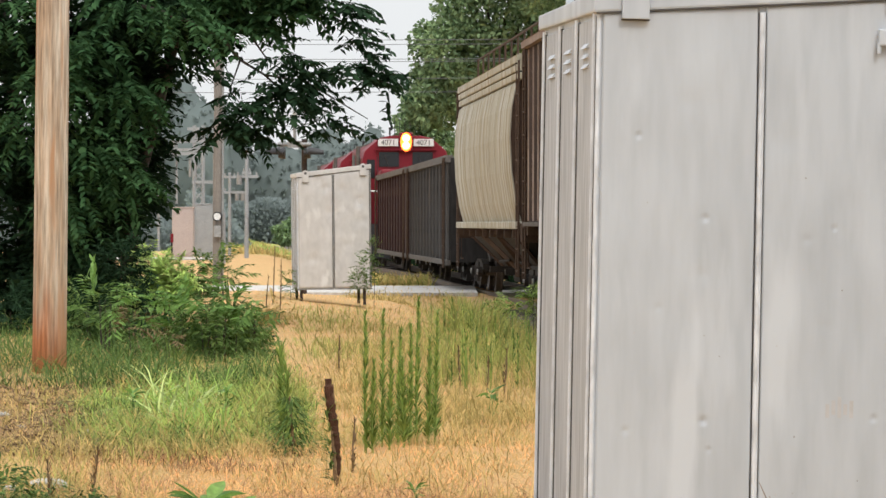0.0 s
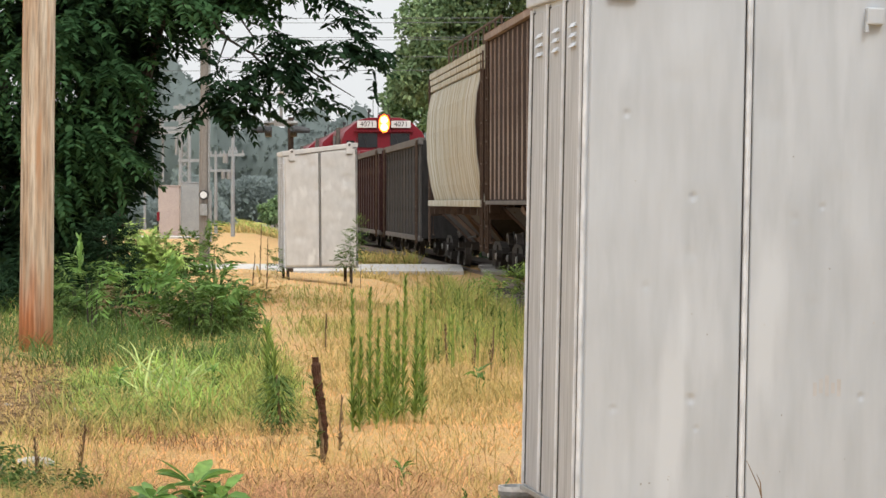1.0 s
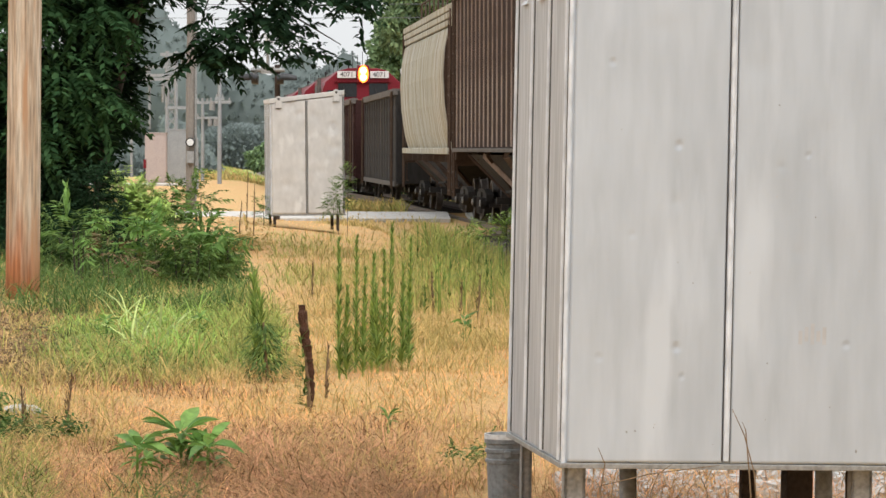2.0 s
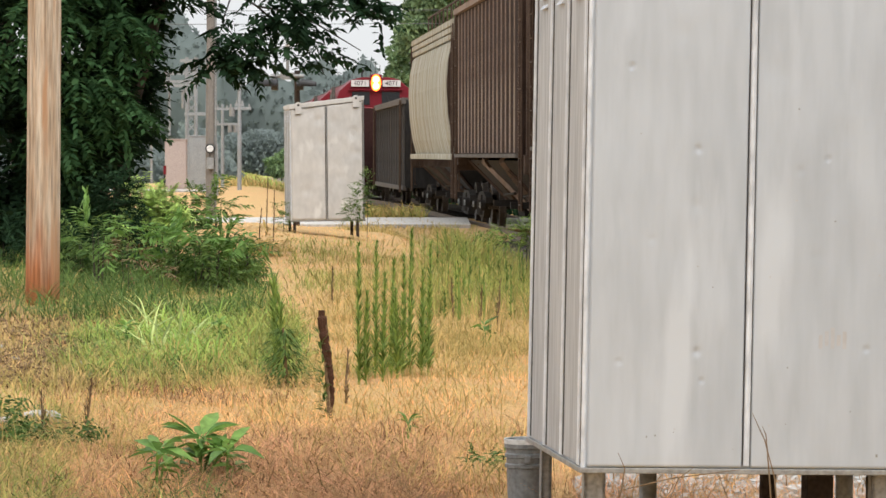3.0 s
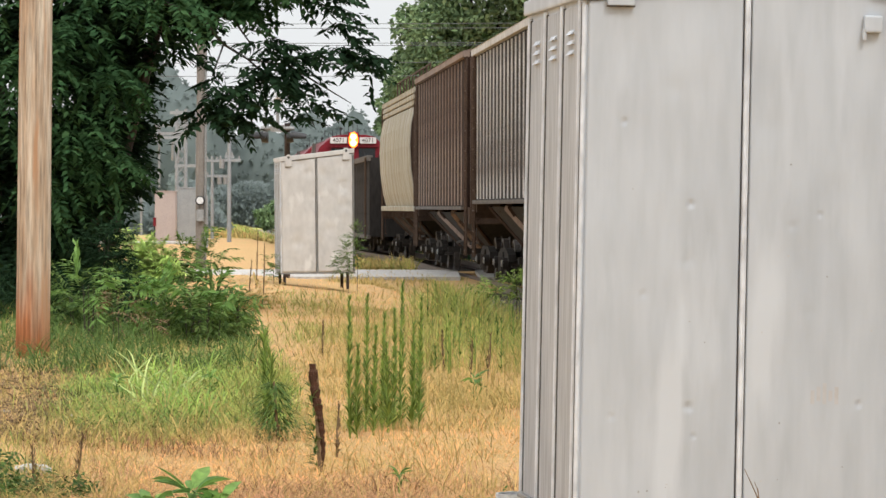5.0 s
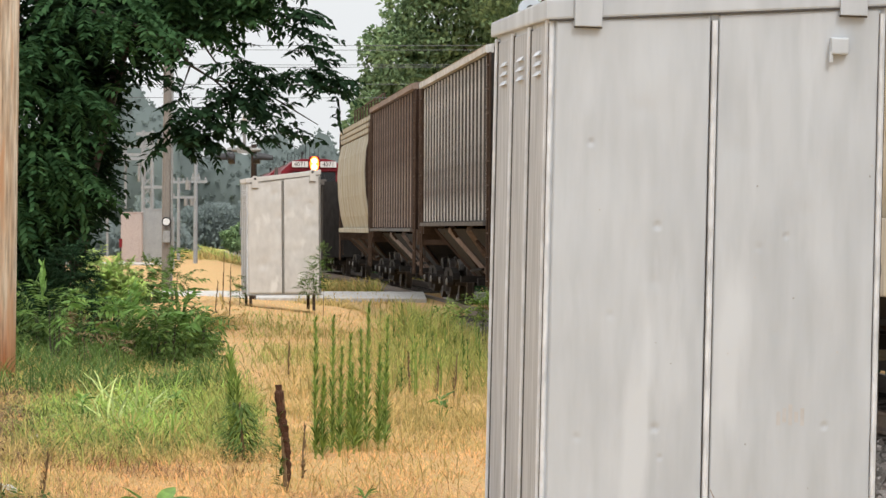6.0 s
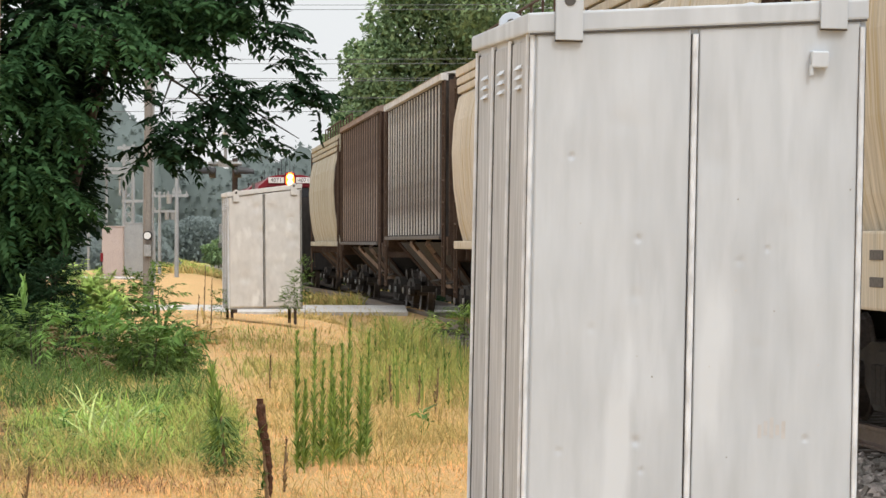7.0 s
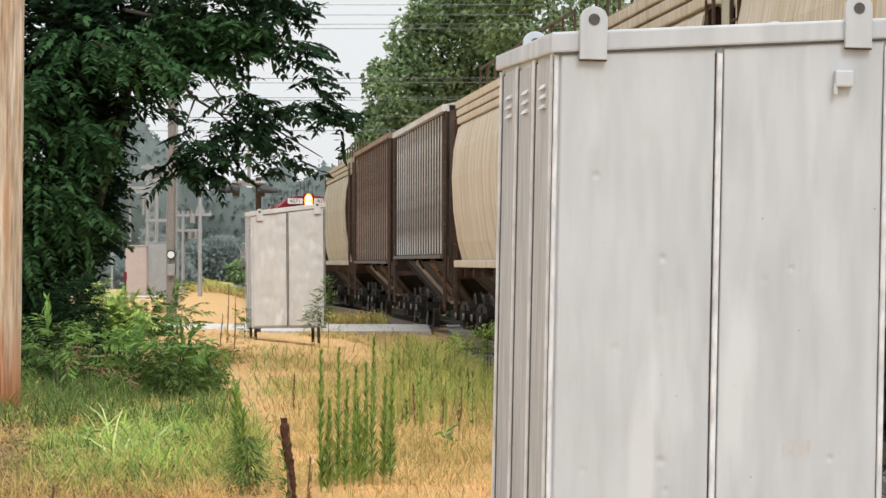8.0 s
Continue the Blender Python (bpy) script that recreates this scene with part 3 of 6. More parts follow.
def build_pail():
    x, y, _ = to_place(946, 800, 12.9)
    root = thing("bucket", "grey plastic bucket with a ribbed rim beside the cabinet", "bucket", pose(x, y, -0.02))
    prof = [(0.0, 0.0), (0.064, 0.0), (0.066, 0.01), (0.074, 0.25), (0.074, 0.262), (0.081, 0.264), (0.081, 0.276), (0.0755, 0.28), (0.0765, 0.30), (0.082, 0.302), (0.082, 0.314), (0.077, 0.318), (0.078, 0.335), (0.084, 0.337), (0.084, 0.365), (0.079, 0.366), (0.070, 0.12), (0.0, 0.11)]
    rings = [[(r * math.cos(q), r * math.sin(q), z) for q in np.linspace(0, 2 * math.pi, 28, endpoint=False)] for r, z in prof]
    part("tub", Shell().loft(rings, True, False), PAIL, root, smooth=False)
    part("rim", Shell().loft([[(r * math.cos(q), r * math.sin(q), z) for q in np.linspace(0, 2 * math.pi, 28, endpoint=False)] for r, z in ((0.085, 0.352), (0.085, 0.37), (0.078, 0.37), (0.078, 0.352))], True, False), WHITE, root, "pale worn rim")
    part("handle_lug", Shell().box(-0.012, 0.012, -0.095, -0.08, 0.285, 0.312), PAIL, root, bevel=0.003)


build_pail()

# ---- the train ----
SPEED = 4.8
TRAIN = []  # (thing, place along the track at the start)
WHEELSETS = []


def car_root(name, label, category, y0, extra=0.0):
    root = thing(name, label, category, pose(track_x(y0), y0, RAIL_Z, 0, 0, TURN + extra), "train cars")
    TRAIN.append((root, y0, TURN + extra))
    return root


def wheel_profile(s, y, sign):
    prof = [(0.0, -0.06), (0.10, -0.06), (0.12, -0.03), (0.34, -0.025), (0.37, -0.065), (0.42, -0.06), (0.425, 0.04), (0.45, 0.055), (0.45, 0.075), (0.36, 0.075), (0.33, 0.03), (0.12, 0.03), (0.10, 0.07), (0.0, 0.07)]
    s.loft([[(r * math.cos(q), y - sign * w_, r * math.sin(q)) for q in np.linspace(0, 2 * math.pi, 20, endpoint=False)] for r, w_ in prof], True, False)


def make_wheelset():
    s = Shell()
    for sign in (-1, 1):
        wheel_profile(s, sign * 0.745, sign)
    s.tube([(0, -1.0, 0), (0, 1.0, 0)], 0.08, 10)
    return s.mesh("wheelset", WHEEL)


def make_frame():
    """Side frames and bolster of a three-piece freight truck."""
    s = Shell()
    for y in (-1.0, 1.0):
        prof = [(-1.1, 0.50), (-1.05, 0.62), (-0.55, 0.72), (0.55, 0.72), (1.05, 0.62), (1.1, 0.50), (0.85, 0.42), (0.45, 0.20), (-0.45, 0.20), (-0.85, 0.42)]
        s.loft([[(x, y - 0.07, z) for x, z in prof], [(x, y + 0.07, z) for x, z in prof]])
        for x in (-0.89, 0.89):
            s.tube([(x, y + math.copysign(0.06, y), 0.46), (x, y + math.copysign(0.16, y), 0.46)], 0.11, 10)
        for x in (-0.18, 0, 0.18):
            s.tube([(x, y + math.copysign(0.075, y), 0.26), (x, y + math.copysign(0.075, y), 0.56)], 0.075, 8)
    s.box(-0.2, 0.2, -1.1, 1.1, 0.42, 0.66)
    return s.mesh("truck_frame", UNDER)


WHEELSET_MESH, FRAME_MESH = make_wheelset(), make_frame()
CAP_MESH = Shell().tube([(0, -0.025, 0), (0, 0.025, 0)], [0.06, 0.06], 10).mesh("bearing_cap", GALV)


def trucks(root, centres):
    for x in centres:
        frame_ = part("truck", FRAME_MESH, None, root, "grimy cast steel truck", at=pose(x, 0, 0))
        for dx in (-0.89, 0.89):
            w_ = part("wheelset", WHEELSET_MESH, None, frame_, "worn steel wheels on an axle", at=pose(dx, 0, 0.46))
            WHEELSETS.append(w_)
            for sy in (-1, 1):
                part("bearing_cap", CAP_MESH, None, frame_, "worn shiny bearing cap", at=pose(dx, sy * 1.16, 0.46))


def ladder(parent, mat, x, y, z0, z1, across, axis="x"):
    s = Shell()
    ends = (-across / 2, across / 2)
    for q in ends:
        p = (x + q, y) if axis == "x" else (x, y + q)
        s.tube([(*p, z0), (*p, z1)], 0.02, 6)
    n = int((z1 - z0) / 0.38)
    for k in range(n + 1):
        z = z0 + 0.1 + k * 0.38
        a_, b_ = ((x - across / 2, y), (x + across / 2, y)) if axis == "x" else ((x, y - across / 2), (x, y + across / 2))
        s.tube([(*a_, z), (*b_, z)], 0.016, 6)
    part("ladder", s, mat, parent)


def running_board(root, mat, length, z):
    """Roof walkway with its rail along both sides."""
    s = Shell().box(-length / 2, length / 2, -0.45, 0.45, z + 0.12, z + 0.15)
    for k in range(9):
        x = -length / 2 + length * k / 8
        s.box(x - 0.03, x + 0.03, -0.4, 0.4, z - 0.04, z + 0.12)
    part("running_board", s, mat, root)


def underside(root, mat, half, sill, edge_mat):
    """Three hopper bays that narrow downwards, centre sill, couplers, end platforms and brake gear."""
    # bays and most flanges carry the under-car shade in their near-black colours
    for x in (-half * 0.52, 0, half * 0.52):
        top_l, bot_l = half * 0.29, 0.7
        rings = [[(x - a_, -b_, z), (x + a_, -b_, z), (x + a_, b_, z), (x - a_, b_, z)] for a_, b_, z in ((top_l, 1.36, sill), (bot_l, 0.52, 0.42), (bot_l, 0.5, 0.28))]
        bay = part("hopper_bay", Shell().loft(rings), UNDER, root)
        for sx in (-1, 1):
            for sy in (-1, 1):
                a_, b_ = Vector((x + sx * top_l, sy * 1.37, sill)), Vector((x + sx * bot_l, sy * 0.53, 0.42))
                # the middle bay's near flanges are painted lighter, as lit
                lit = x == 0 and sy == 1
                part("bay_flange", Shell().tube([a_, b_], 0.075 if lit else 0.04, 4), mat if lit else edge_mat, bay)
    for x in (-half * 0.26, half * 0.26):
        part("brake_rigging", Shell().tube([(x - 1.2, 0.9, 0.75), (x + 1.2, 0.9, 0.7)], 0.03, 6).tube([(x - 0.5, 0.7, 0.8), (x + 0.3, 0.7, 0.8)], 0.16, 10).box(x - 0.1, x + 0.1, -1.2, 1.2, 0.5, 0.62), UNDER, root)
    part("centre_sill", Shell().box(-half - 0.7, half + 0.7, -0.22, 0.22, 0.72, 1.05), UNDER, root)
    for sx in (-1, 1):
        part("coupler", Shell().tube([(sx * (half + 0.6), 0, 0.88), (sx * (half + 1.05), 0, 0.88)], 0.1, 8).box(sx * (half + 1.0) - 0.12, sx * (half + 1.0) + 0.12, -0.15, 0.15, 0.72, 1.02), RUSTY, root)


def end_cage(root, mat, half, sill, eave, wide):
    """End platform with posts, ladder, slope sheet and handrail at both ends."""
    for sx in (-1, 1):
        xe = sx * (half + 0.75)
        part("end_sill", Shell().box(xe - 0.12, xe + 0.12, -wide, wide, sill - 0.32, sill), mat, root, bevel=0.015)
        for sy in (-1, 1):
            y = sy * (wide - 0.08)
            part("end_post", Shell().box(xe - 0.05, xe + 0.05, y - 0.045, y + 0.045, sill, eave - 0.1), mat, root)
            # added dark sheet, inset to paint in the shaded gap at the open end
            inner = sy * (wide - 0.32)
            part("end_side_plate", Shell().box(min(sx * (half + 0.1), xe - sx * 0.08), max(sx * (half + 0.1), xe - sx * 0.08), inner - 0.015, inner + 0.015, sill, eave - 0.12), RUST_AND_SHADE, root)
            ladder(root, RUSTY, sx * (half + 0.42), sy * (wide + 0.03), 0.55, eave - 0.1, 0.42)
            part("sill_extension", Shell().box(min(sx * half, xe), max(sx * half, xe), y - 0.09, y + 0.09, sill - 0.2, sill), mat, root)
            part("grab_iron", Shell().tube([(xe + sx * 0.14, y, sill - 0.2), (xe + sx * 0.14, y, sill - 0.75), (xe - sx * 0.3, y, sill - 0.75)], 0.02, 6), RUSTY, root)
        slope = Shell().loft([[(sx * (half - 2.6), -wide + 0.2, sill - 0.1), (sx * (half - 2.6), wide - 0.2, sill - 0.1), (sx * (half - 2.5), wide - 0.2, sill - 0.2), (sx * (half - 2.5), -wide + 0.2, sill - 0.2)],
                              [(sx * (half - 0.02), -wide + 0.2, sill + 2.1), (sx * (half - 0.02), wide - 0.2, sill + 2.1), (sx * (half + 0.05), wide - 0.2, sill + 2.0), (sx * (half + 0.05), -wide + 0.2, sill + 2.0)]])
        part("slope_sheet", slope, RUST_AND_SHADE, root)
        part("end_brace", Shell().tube([(xe, 0.5, sill), (sx * (half - 0.6), 0.5, sill + 1.6)], 0.06, 6).tube([(xe, -0.5, sill), (sx * (half - 0.6), -0.5, sill + 1.6)], 0.06, 6), mat, root)
    part("brake_wheel", Shell().tube([(-half - 0.72, 0.6, sill + 1.0), (-half - 0.78, 0.6, sill + 1.0)], 0.28, 16), RUSTY, root)


def ribbed_hopper(label, y0, half, sill, eave, mat, roof_mat, ribs, sheet):
    root = car_root("covered_hopper_car", label, "railway car", y0)
    wide = 1.5
    # side walls end in a line that slopes under the eave; the body stands between
    body = Shell()
    prof = [(-half, sill), (half, sill), (half, eave - 1.3), (half + 0.35, eave), (-half - 0.35, eave), (-half, eave - 1.3)]
    body.loft([[(x, -wide, z) for x, z in prof], [(x, wide, z) for x, z in prof]])
    # the dark sheet colour paints shade into the recesses between posts
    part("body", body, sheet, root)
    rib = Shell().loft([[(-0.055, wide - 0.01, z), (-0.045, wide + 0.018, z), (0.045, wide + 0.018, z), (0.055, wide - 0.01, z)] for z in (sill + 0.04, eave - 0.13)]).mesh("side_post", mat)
    for k in range(ribs):
        x = -half + 0.12 + (2 * half - 0.24) * k / (ribs - 1)
        for ang in (0, 180):
            part("side_post", rib, None, root, at=pose(0, 0, 0, 0, 0, ang) @ pose(x if ang == 0 else -x, 0, 0))
    for sy in (-1, 1):
        part("side_sill", Shell().box(-half - 0.05, half + 0.05, sy * (wide + 0.03) - 0.06, sy * (wide + 0.03) + 0.06, sill - 0.05, sill + 0.02), SILL_GREY, root, bevel=0.012)
        part("top_chord", Shell().box(-half - 0.4, half + 0.4, sy * (wide + 0.02) - 0.07, sy * (wide + 0.02) + 0.07, eave - 0.10, eave + 0.02), roof_mat, root, bevel=0.012)
    roof = Shell().loft([[(x, -wide - 0.1, eave + 0.02), (x, -0.7, eave + 0.2), (x, 0.7, eave + 0.2), (x, wide + 0.1, eave + 0.02)] for x in (-half - 0.4, half + 0.4)])
    part("roof", roof, roof_mat, root)
    running_board(root, RUSTY, 2 * half + 0.6, eave + 0.2)
    underside(root, SOIL_STEEL, half, sill - 0.1, RUST_AND_SHADE)
    end_cage(root, RUSTY, half, sill, eave, wide)
    trucks(root, (-half + 0.6, half - 0.6))
    return root


def round_hopper(label, y0, half, sill, eave, mat, end_mat):
    root = car_root("covered_hopper_car", label, "railway car", y0)
    # bowed side: from a narrow sill out to the belly and in again under the roof bands
    side = [(1.36, sill), (1.45, sill + 0.35), (1.53, sill + 0.9), (1.56, sill + 1.5), (1.53, sill + 2.0), (1.45, sill + 2.4), (1.38, eave - 0.42)]
    loop = side + [(-y, z) for y, z in side[::-1]]
    n = 22
    rings = []
    for k in range(n + 1):
        x = -half + 2 * half * k / n
        rings.append([(x, y + 0.012 * (k % 2) * (1 if y > 0 else -1), z) for y, z in loop])
    part("body", Shell().loft(rings), mat, root, smooth=False)
    for sx in (-1, 1):
        end = [(y * 0.985, z + 0.01) for y, z in loop]
        part("end_sheet", Shell().loft([[(sx * (half + q), y, z) for y, z in end] for q in (0.004, 0.03)]), RUST_AND_SHADE, root, "dark brown end sheet")
    for k in range(1, n, 2):
        x = -half + 2 * half * k / n
        s = Shell().loft([[(x - 0.02, y + 0.004, z), (x - 0.012, y + 0.016, z), (x + 0.012, y + 0.016, z), (x + 0.02, y + 0.004, z)] for y, z in side], False)
        part("side_weld", s, mat, root)
    # bands under the eave
    for j in range(3):
        z = eave - 0.42 + 0.14 * j
        for sy in (-1, 1):
            y = sy * (1.40 + 0.012 * j)
            part("eave_band", Shell().box(-half - 0.3, half + 0.3, min(y - sy * 0.12, y + sy * 0.05), max(y - sy * 0.12, y + sy * 0.05), z + 0.008, z + 0.125), mat, root, bevel=0.02)
    roof = Shell().loft([[(x, -1.47, eave), (x, -1.1, eave + 0.14), (x, -0.5, eave + 0.22), (x, 0.5, eave + 0.22), (x, 1.1, eave + 0.14), (x, 1.47, eave), (x, 1.3, eave - 0.42), (x, -1.3, eave - 0.42)] for x in (-half - 0.3, half + 0.3)])
    part("roof", roof, mat, root)
    running_board(root, RUSTY, 2 * half + 0.6, eave + 0.22)
    # handrails along the roof
    for y in (-1.05, 1.05):
        for x in np.linspace(-half, half, 11):
            part("roof_stanchion", Shell().tube([(x, y, eave + 0.1), (x, y, eave + 0.58)], 0.022, 5), RUSTY, root)
        part("roof_rail", Shell().tube([(-half, y, eave + 0.58), (half, y, eave + 0.58)], 0.024, 5), RUSTY, root)
    for sy in (-1, 1):
        part("side_sill", Shell().box(-half - 0.4, half + 0.4, sy * 1.40 - 0.09, sy * 1.40 + 0.09, sill - 0.10, sill + 0.03), mat, root, bevel=0.02)
        for x in np.linspace(-half + 0.1, half - 0.1, 9):
            part("sill_bracket", Shell().box(x - 0.03, x + 0.03, sy * 1.43 - 0.06, sy * 1.43 + 0.06, sill - 0.26, sill - 0.1), end_mat, root)
    for sy in (-1, 1) if end_mat is not RUSTY else ():
        deep = part("deep_sill", Shell().box(-half - 0.72, half + 0.72, sy * 1.49 - 0.03, sy * 1.49 + 0.03, sill - 0.47, sill + 0.09), mat, root, "deep cream side sill with slots", bevel=0.02)
        for x in np.linspace(-half - 0.3, half + 0.3, 12):
            for z in (sill - 0.08, sill - 0.27):
                part("slot", Shell().box(x - 0.22, x + 0.22, sy * 1.522 - 0.004, sy * 1.522 + 0.004, z - 0.035, z + 0.035), SILL_GREY, deep)
    underside(root, end_mat, half, sill - 0.15, RUST_AND_SHADE)
    end_cage(root, end_mat, half, sill, eave, 1.42)
    trucks(root, (-half + 0.6, half - 0.6))
    return root


def gondola(label, y0, half, mat, ribs, post_mat):
    root = car_root("gondola_car", label, "railway car", y0)
    lo, hi, wide = 0.62, 2.9, 1.5
    s = Shell().box(-half, half, -wide + 0.06, wide - 0.06, lo, lo + 0.1)
    part("floor", s, mat, root)
    for sy in (-1, 1):
        part("side", Shell().box(-half, half, sy * wide - 0.03, sy * wide + 0.03, lo, hi), mat, root)
        part("top_chord", Shell().box(-half - 0.03, half + 0.03, sy * (wide + 0.03) - 0.09, sy * (wide + 0.03) + 0.09, hi - 0.1, hi + 0.06), SILL_GREY, root, bevel=0.012)
        part("side_sill", Shell().box(-half, half, sy * (wide + 0.04) - 0.05, sy * (wide + 0.04) + 0.05, lo - 0.07, lo + 0.05), SILL_GREY, root, "dusty grey lower rail", bevel=0.012)
    for sx in (-1, 1):
        part("end_wall", Shell().box(sx * half - 0.04, sx * half + 0.04, -wide, wide, lo, hi), mat, root)
        part("coupler", Shell().box(sx * (half + 0.45) - 0.5, sx * (half + 0.45) + 0.5, -0.14, 0.14, 0.74, 1.02), RUSTY, root)
        ladder(root, RUSTY, sx * (half - 0.3), wide + 0.14, 0.5, hi, 0.4)
    rib = Shell().loft([[(-0.07, wide, z), (-0.05, wide + 0.07, z), (0.05, wide + 0.07, z), (0.07, wide, z)] for z in (lo + 0.02, hi - 0.1)]).mesh("side_post", post_mat)
    for k in range(ribs):
        x = -half + 0.1 + (2 * half - 0.2) * k / (ribs - 1)
        for ang in (0, 180):
            part("side_post", rib, None, root, at=pose(0, 0, 0, 0, 0, ang) @ pose(x if ang == 0 else -x, 0, 0))
    trucks(root, (-half + 1.6, half - 1.6))
    return root


def locomotive(y0, leading=True):
    """End-cab road switcher seen from its short end: hood, cab, lamps above the windows."""
    label = "red diesel locomotive with its orange headlight lit" if leading else "red diesel locomotive coupled behind the leading one"
    root = car_root("locomotive", label, "locomotive", y0, 1.0)
    part("underframe", Shell().box(-9.0, 9.0, -1.5, 1.5, 1.15, 1.45), BLACK, root)
    part("fuel_tank", Shell().box(-2.6, 2.6, -1.3, 1.3, 0.35, 1.15), BLACK, root, bevel=0.1)
    part("short_hood", Shell().box(-8.4, -6.4, -0.95, 0.95, 1.45, 3.2), LOCO_RED, root, bevel=0.1)
    prof = [(-1.42, 1.45), (1.42, 1.45), (1.42, 3.6), (1.32, 3.85), (0.85, 4.26), (0.5, 4.34), (-0.5, 4.34), (-0.85, 4.26), (-1.32, 3.85), (-1.42, 3.6)]
    cab = part("cab", Shell().loft([[(x, y, z) for y, z in prof] for x in (-6.4, -3.6)]), LOCO_RED, root, bevel=0.03)
    for y in (-0.55, 0.55):
        pane = part("windscreen", Shell().box(-6.43, -6.405, y - 0.33, y + 0.33, 3.32, 3.8), DARK_GLASS, cab)
        part("wiper", Shell().tube([(-6.44, y, 3.3), (-6.445, y + 0.15, 3.7)], 0.012, 5), BLACK, pane)
    for y in (-1.14, 1.14):
        part("door_window", Shell().box(-6.43, -6.405, y - 0.13, y + 0.13, 2.95, 3.55), DARK_GLASS, cab)
        part("door_edge", Shell().box(-6.415, -6.405, y - 0.22, y - 0.2, 1.6, 3.65), BLACK, cab)
    for sy in (-1, 1):
        part("side_window", Shell().box(-5.8, -4.4, sy * 1.43 - 0.012, sy * 1.43 + 0.012, 2.75, 3.4), DARK_GLASS, cab)
    part("visor", Shell().box(-6.52, -6.4, -1.0, 1.0, 3.86, 3.9), LOCO_RED, cab)
    house = part("headlight_housing", Shell().box(-6.56, -6.4, -0.22, 0.22, 3.82, 4.44), LOCO_RED, cab, bevel=0.05)
    for z in (4.01, 4.25):
        part("headlight", Shell().tube([(-6.55, 0, z), (-6.585, 0, z)], 0.125, 20), LAMP if leading else DARK_GLASS, house, "glowing headlight lens" if leading else "unlit headlight lens")
    part("headlight_bezel", Shell().loft([[(-6.57, 0.19 * math.cos(q), 4.13 + 0.31 * math.sin(q)) for q in np.linspace(0, 2 * math.pi, 28, endpoint=False)], [(-6.565, 0.10 * math.cos(q), 4.13 + 0.2 * math.sin(q)) for q in np.linspace(0, 2 * math.pi, 28, endpoint=False)]], True, False), LAMP_RIM if leading else BLACK, house)
    for y in (-0.58, 0.58):
        board = part("number_board", Shell().box(-6.5, -6.4, y - 0.33, y + 0.33, 3.99, 4.23), WHITE, cab, "white number board", bevel=0.01)
        if leading:
            lettering("number", "4071", 0.24, BLACK, board, pose(-6.505, y, 4.108, 90, 0, -90))
    part("long_hood", Shell().box(-3.6, 8.6, -0.92, 0.92, 1.45, 4.2), LOCO_RED, root, bevel=0.15)
    for sy in (-1, 1):
        part("hood_edge", Shell().tube([(-3.6, sy * 0.86, 4.18), (8.5, sy * 0.86, 4.18)], 0.035, 6), SILL_GREY, root)
        for k in range(9):
            x = -3.0 + 1.25 * k
            part("hood_door", Shell().box(x, x + 1.05, sy * 0.925 - 0.012, sy * 0.925 + 0.012, 1.7, 3.3), LOCO_RED, root, bevel=0.004)
        for x in (-2.4, 3.4, 6.4):
            part("air_grille", Shell().box(x, x + 1.6, sy * 0.93 - 0.012, sy * 0.93 + 0.012, 3.4, 3.95), BLACK, root)
        for k in range(8):
            x = -3.2 + 1.65 * k
            part("walkway_post", Shell().tube([(x, sy * 1.45, 1.45), (x, sy * 1.45, 2.5)], 0.02, 5), WHITE, root)
        part("walkway_rail", Shell().tube([(-3.3, sy * 1.45, 2.5), (8.5, sy * 1.45, 2.5)], 0.02, 5), WHITE, root)
    for x in (-1.5, 0.5, 2.6, 5.0):
        part("hood_vent", Shell().tube([(x, 0, 4.15), (x, 0, 4.32)], 0.5, 16), BLACK, root)
    part("exhaust_stack", Shell().box(-0.6, 0.2, -0.2, 0.2, 4.2, 4.45), BLACK, root)
    part("horn", Shell().tube([(-4.6, 0.4, 4.3), (-4.6, 0.4, 4.6), (-5.0, 0.4, 4.6)], [0.03, 0.03, 0.07], 8), BLACK, root)
    for k in range(4):
        part("antenna", Shell().tube([(-4.2 - 0.4 * k, -0.3 + 0.2 * k, 4.3), (-4.2 - 0.4 * k, -0.3 + 0.2 * k, 4.85 + 0.12 * (k % 2))], 0.012, 5), BLACK, root)
    for y in (-1.4, -0.5, 0.5, 1.4):
        part("handrail_post", Shell().tube([(-8.9, y, 1.45), (-8.9, y, 2.5)], 0.025, 6), WHITE, root)
    part("handrail", Shell().tube([(-8.9, -1.4, 2.5), (-8.9, 1.4, 2.5)], 0.022, 6), WHITE, root)
    part("exhaust_pipe", Shell().tube([(-5.4, 1.5, 2.6), (-5.4, 1.5, 4.0)], 0.07, 8), SILL_GREY, root)
    part("pilot", Shell().box(-9.05, -8.9, -1.4, 1.4, 0.35, 1.3), BLACK, root)
    part("coupler", Shell().box(-9.6, -8.9, -0.15, 0.15, 0.72, 1.02), RUSTY, root)
    trucks(root, (-5.8, -4.2, 4.2, 5.8))
    return root


def mid(far, near):
    return (far + near) / 2, (far - near) / 2


locomotive(111.0 + 9.3)
locomotive(130.4 + 9.3, False)
locomotive(149.8 + 9.3, False)
c, h = mid(109.0, 92.2)
gondola("dark maroon steel gondola car", c, h, MAROON, 12, MAROON)
c, h = mid(91.3, 76.2)
gondola("dark charcoal ribbed steel gondola car", c, h, CHARCOAL, 13, CHARCOAL_POST)
c, h = mid(74.2, 60.2)
round_hopper("weathered pale grey round-sided covered hopper car", c, h, 1.47, 4.36, PALE_CAR, RUSTY)
c, h = mid(57.2, 43.0)
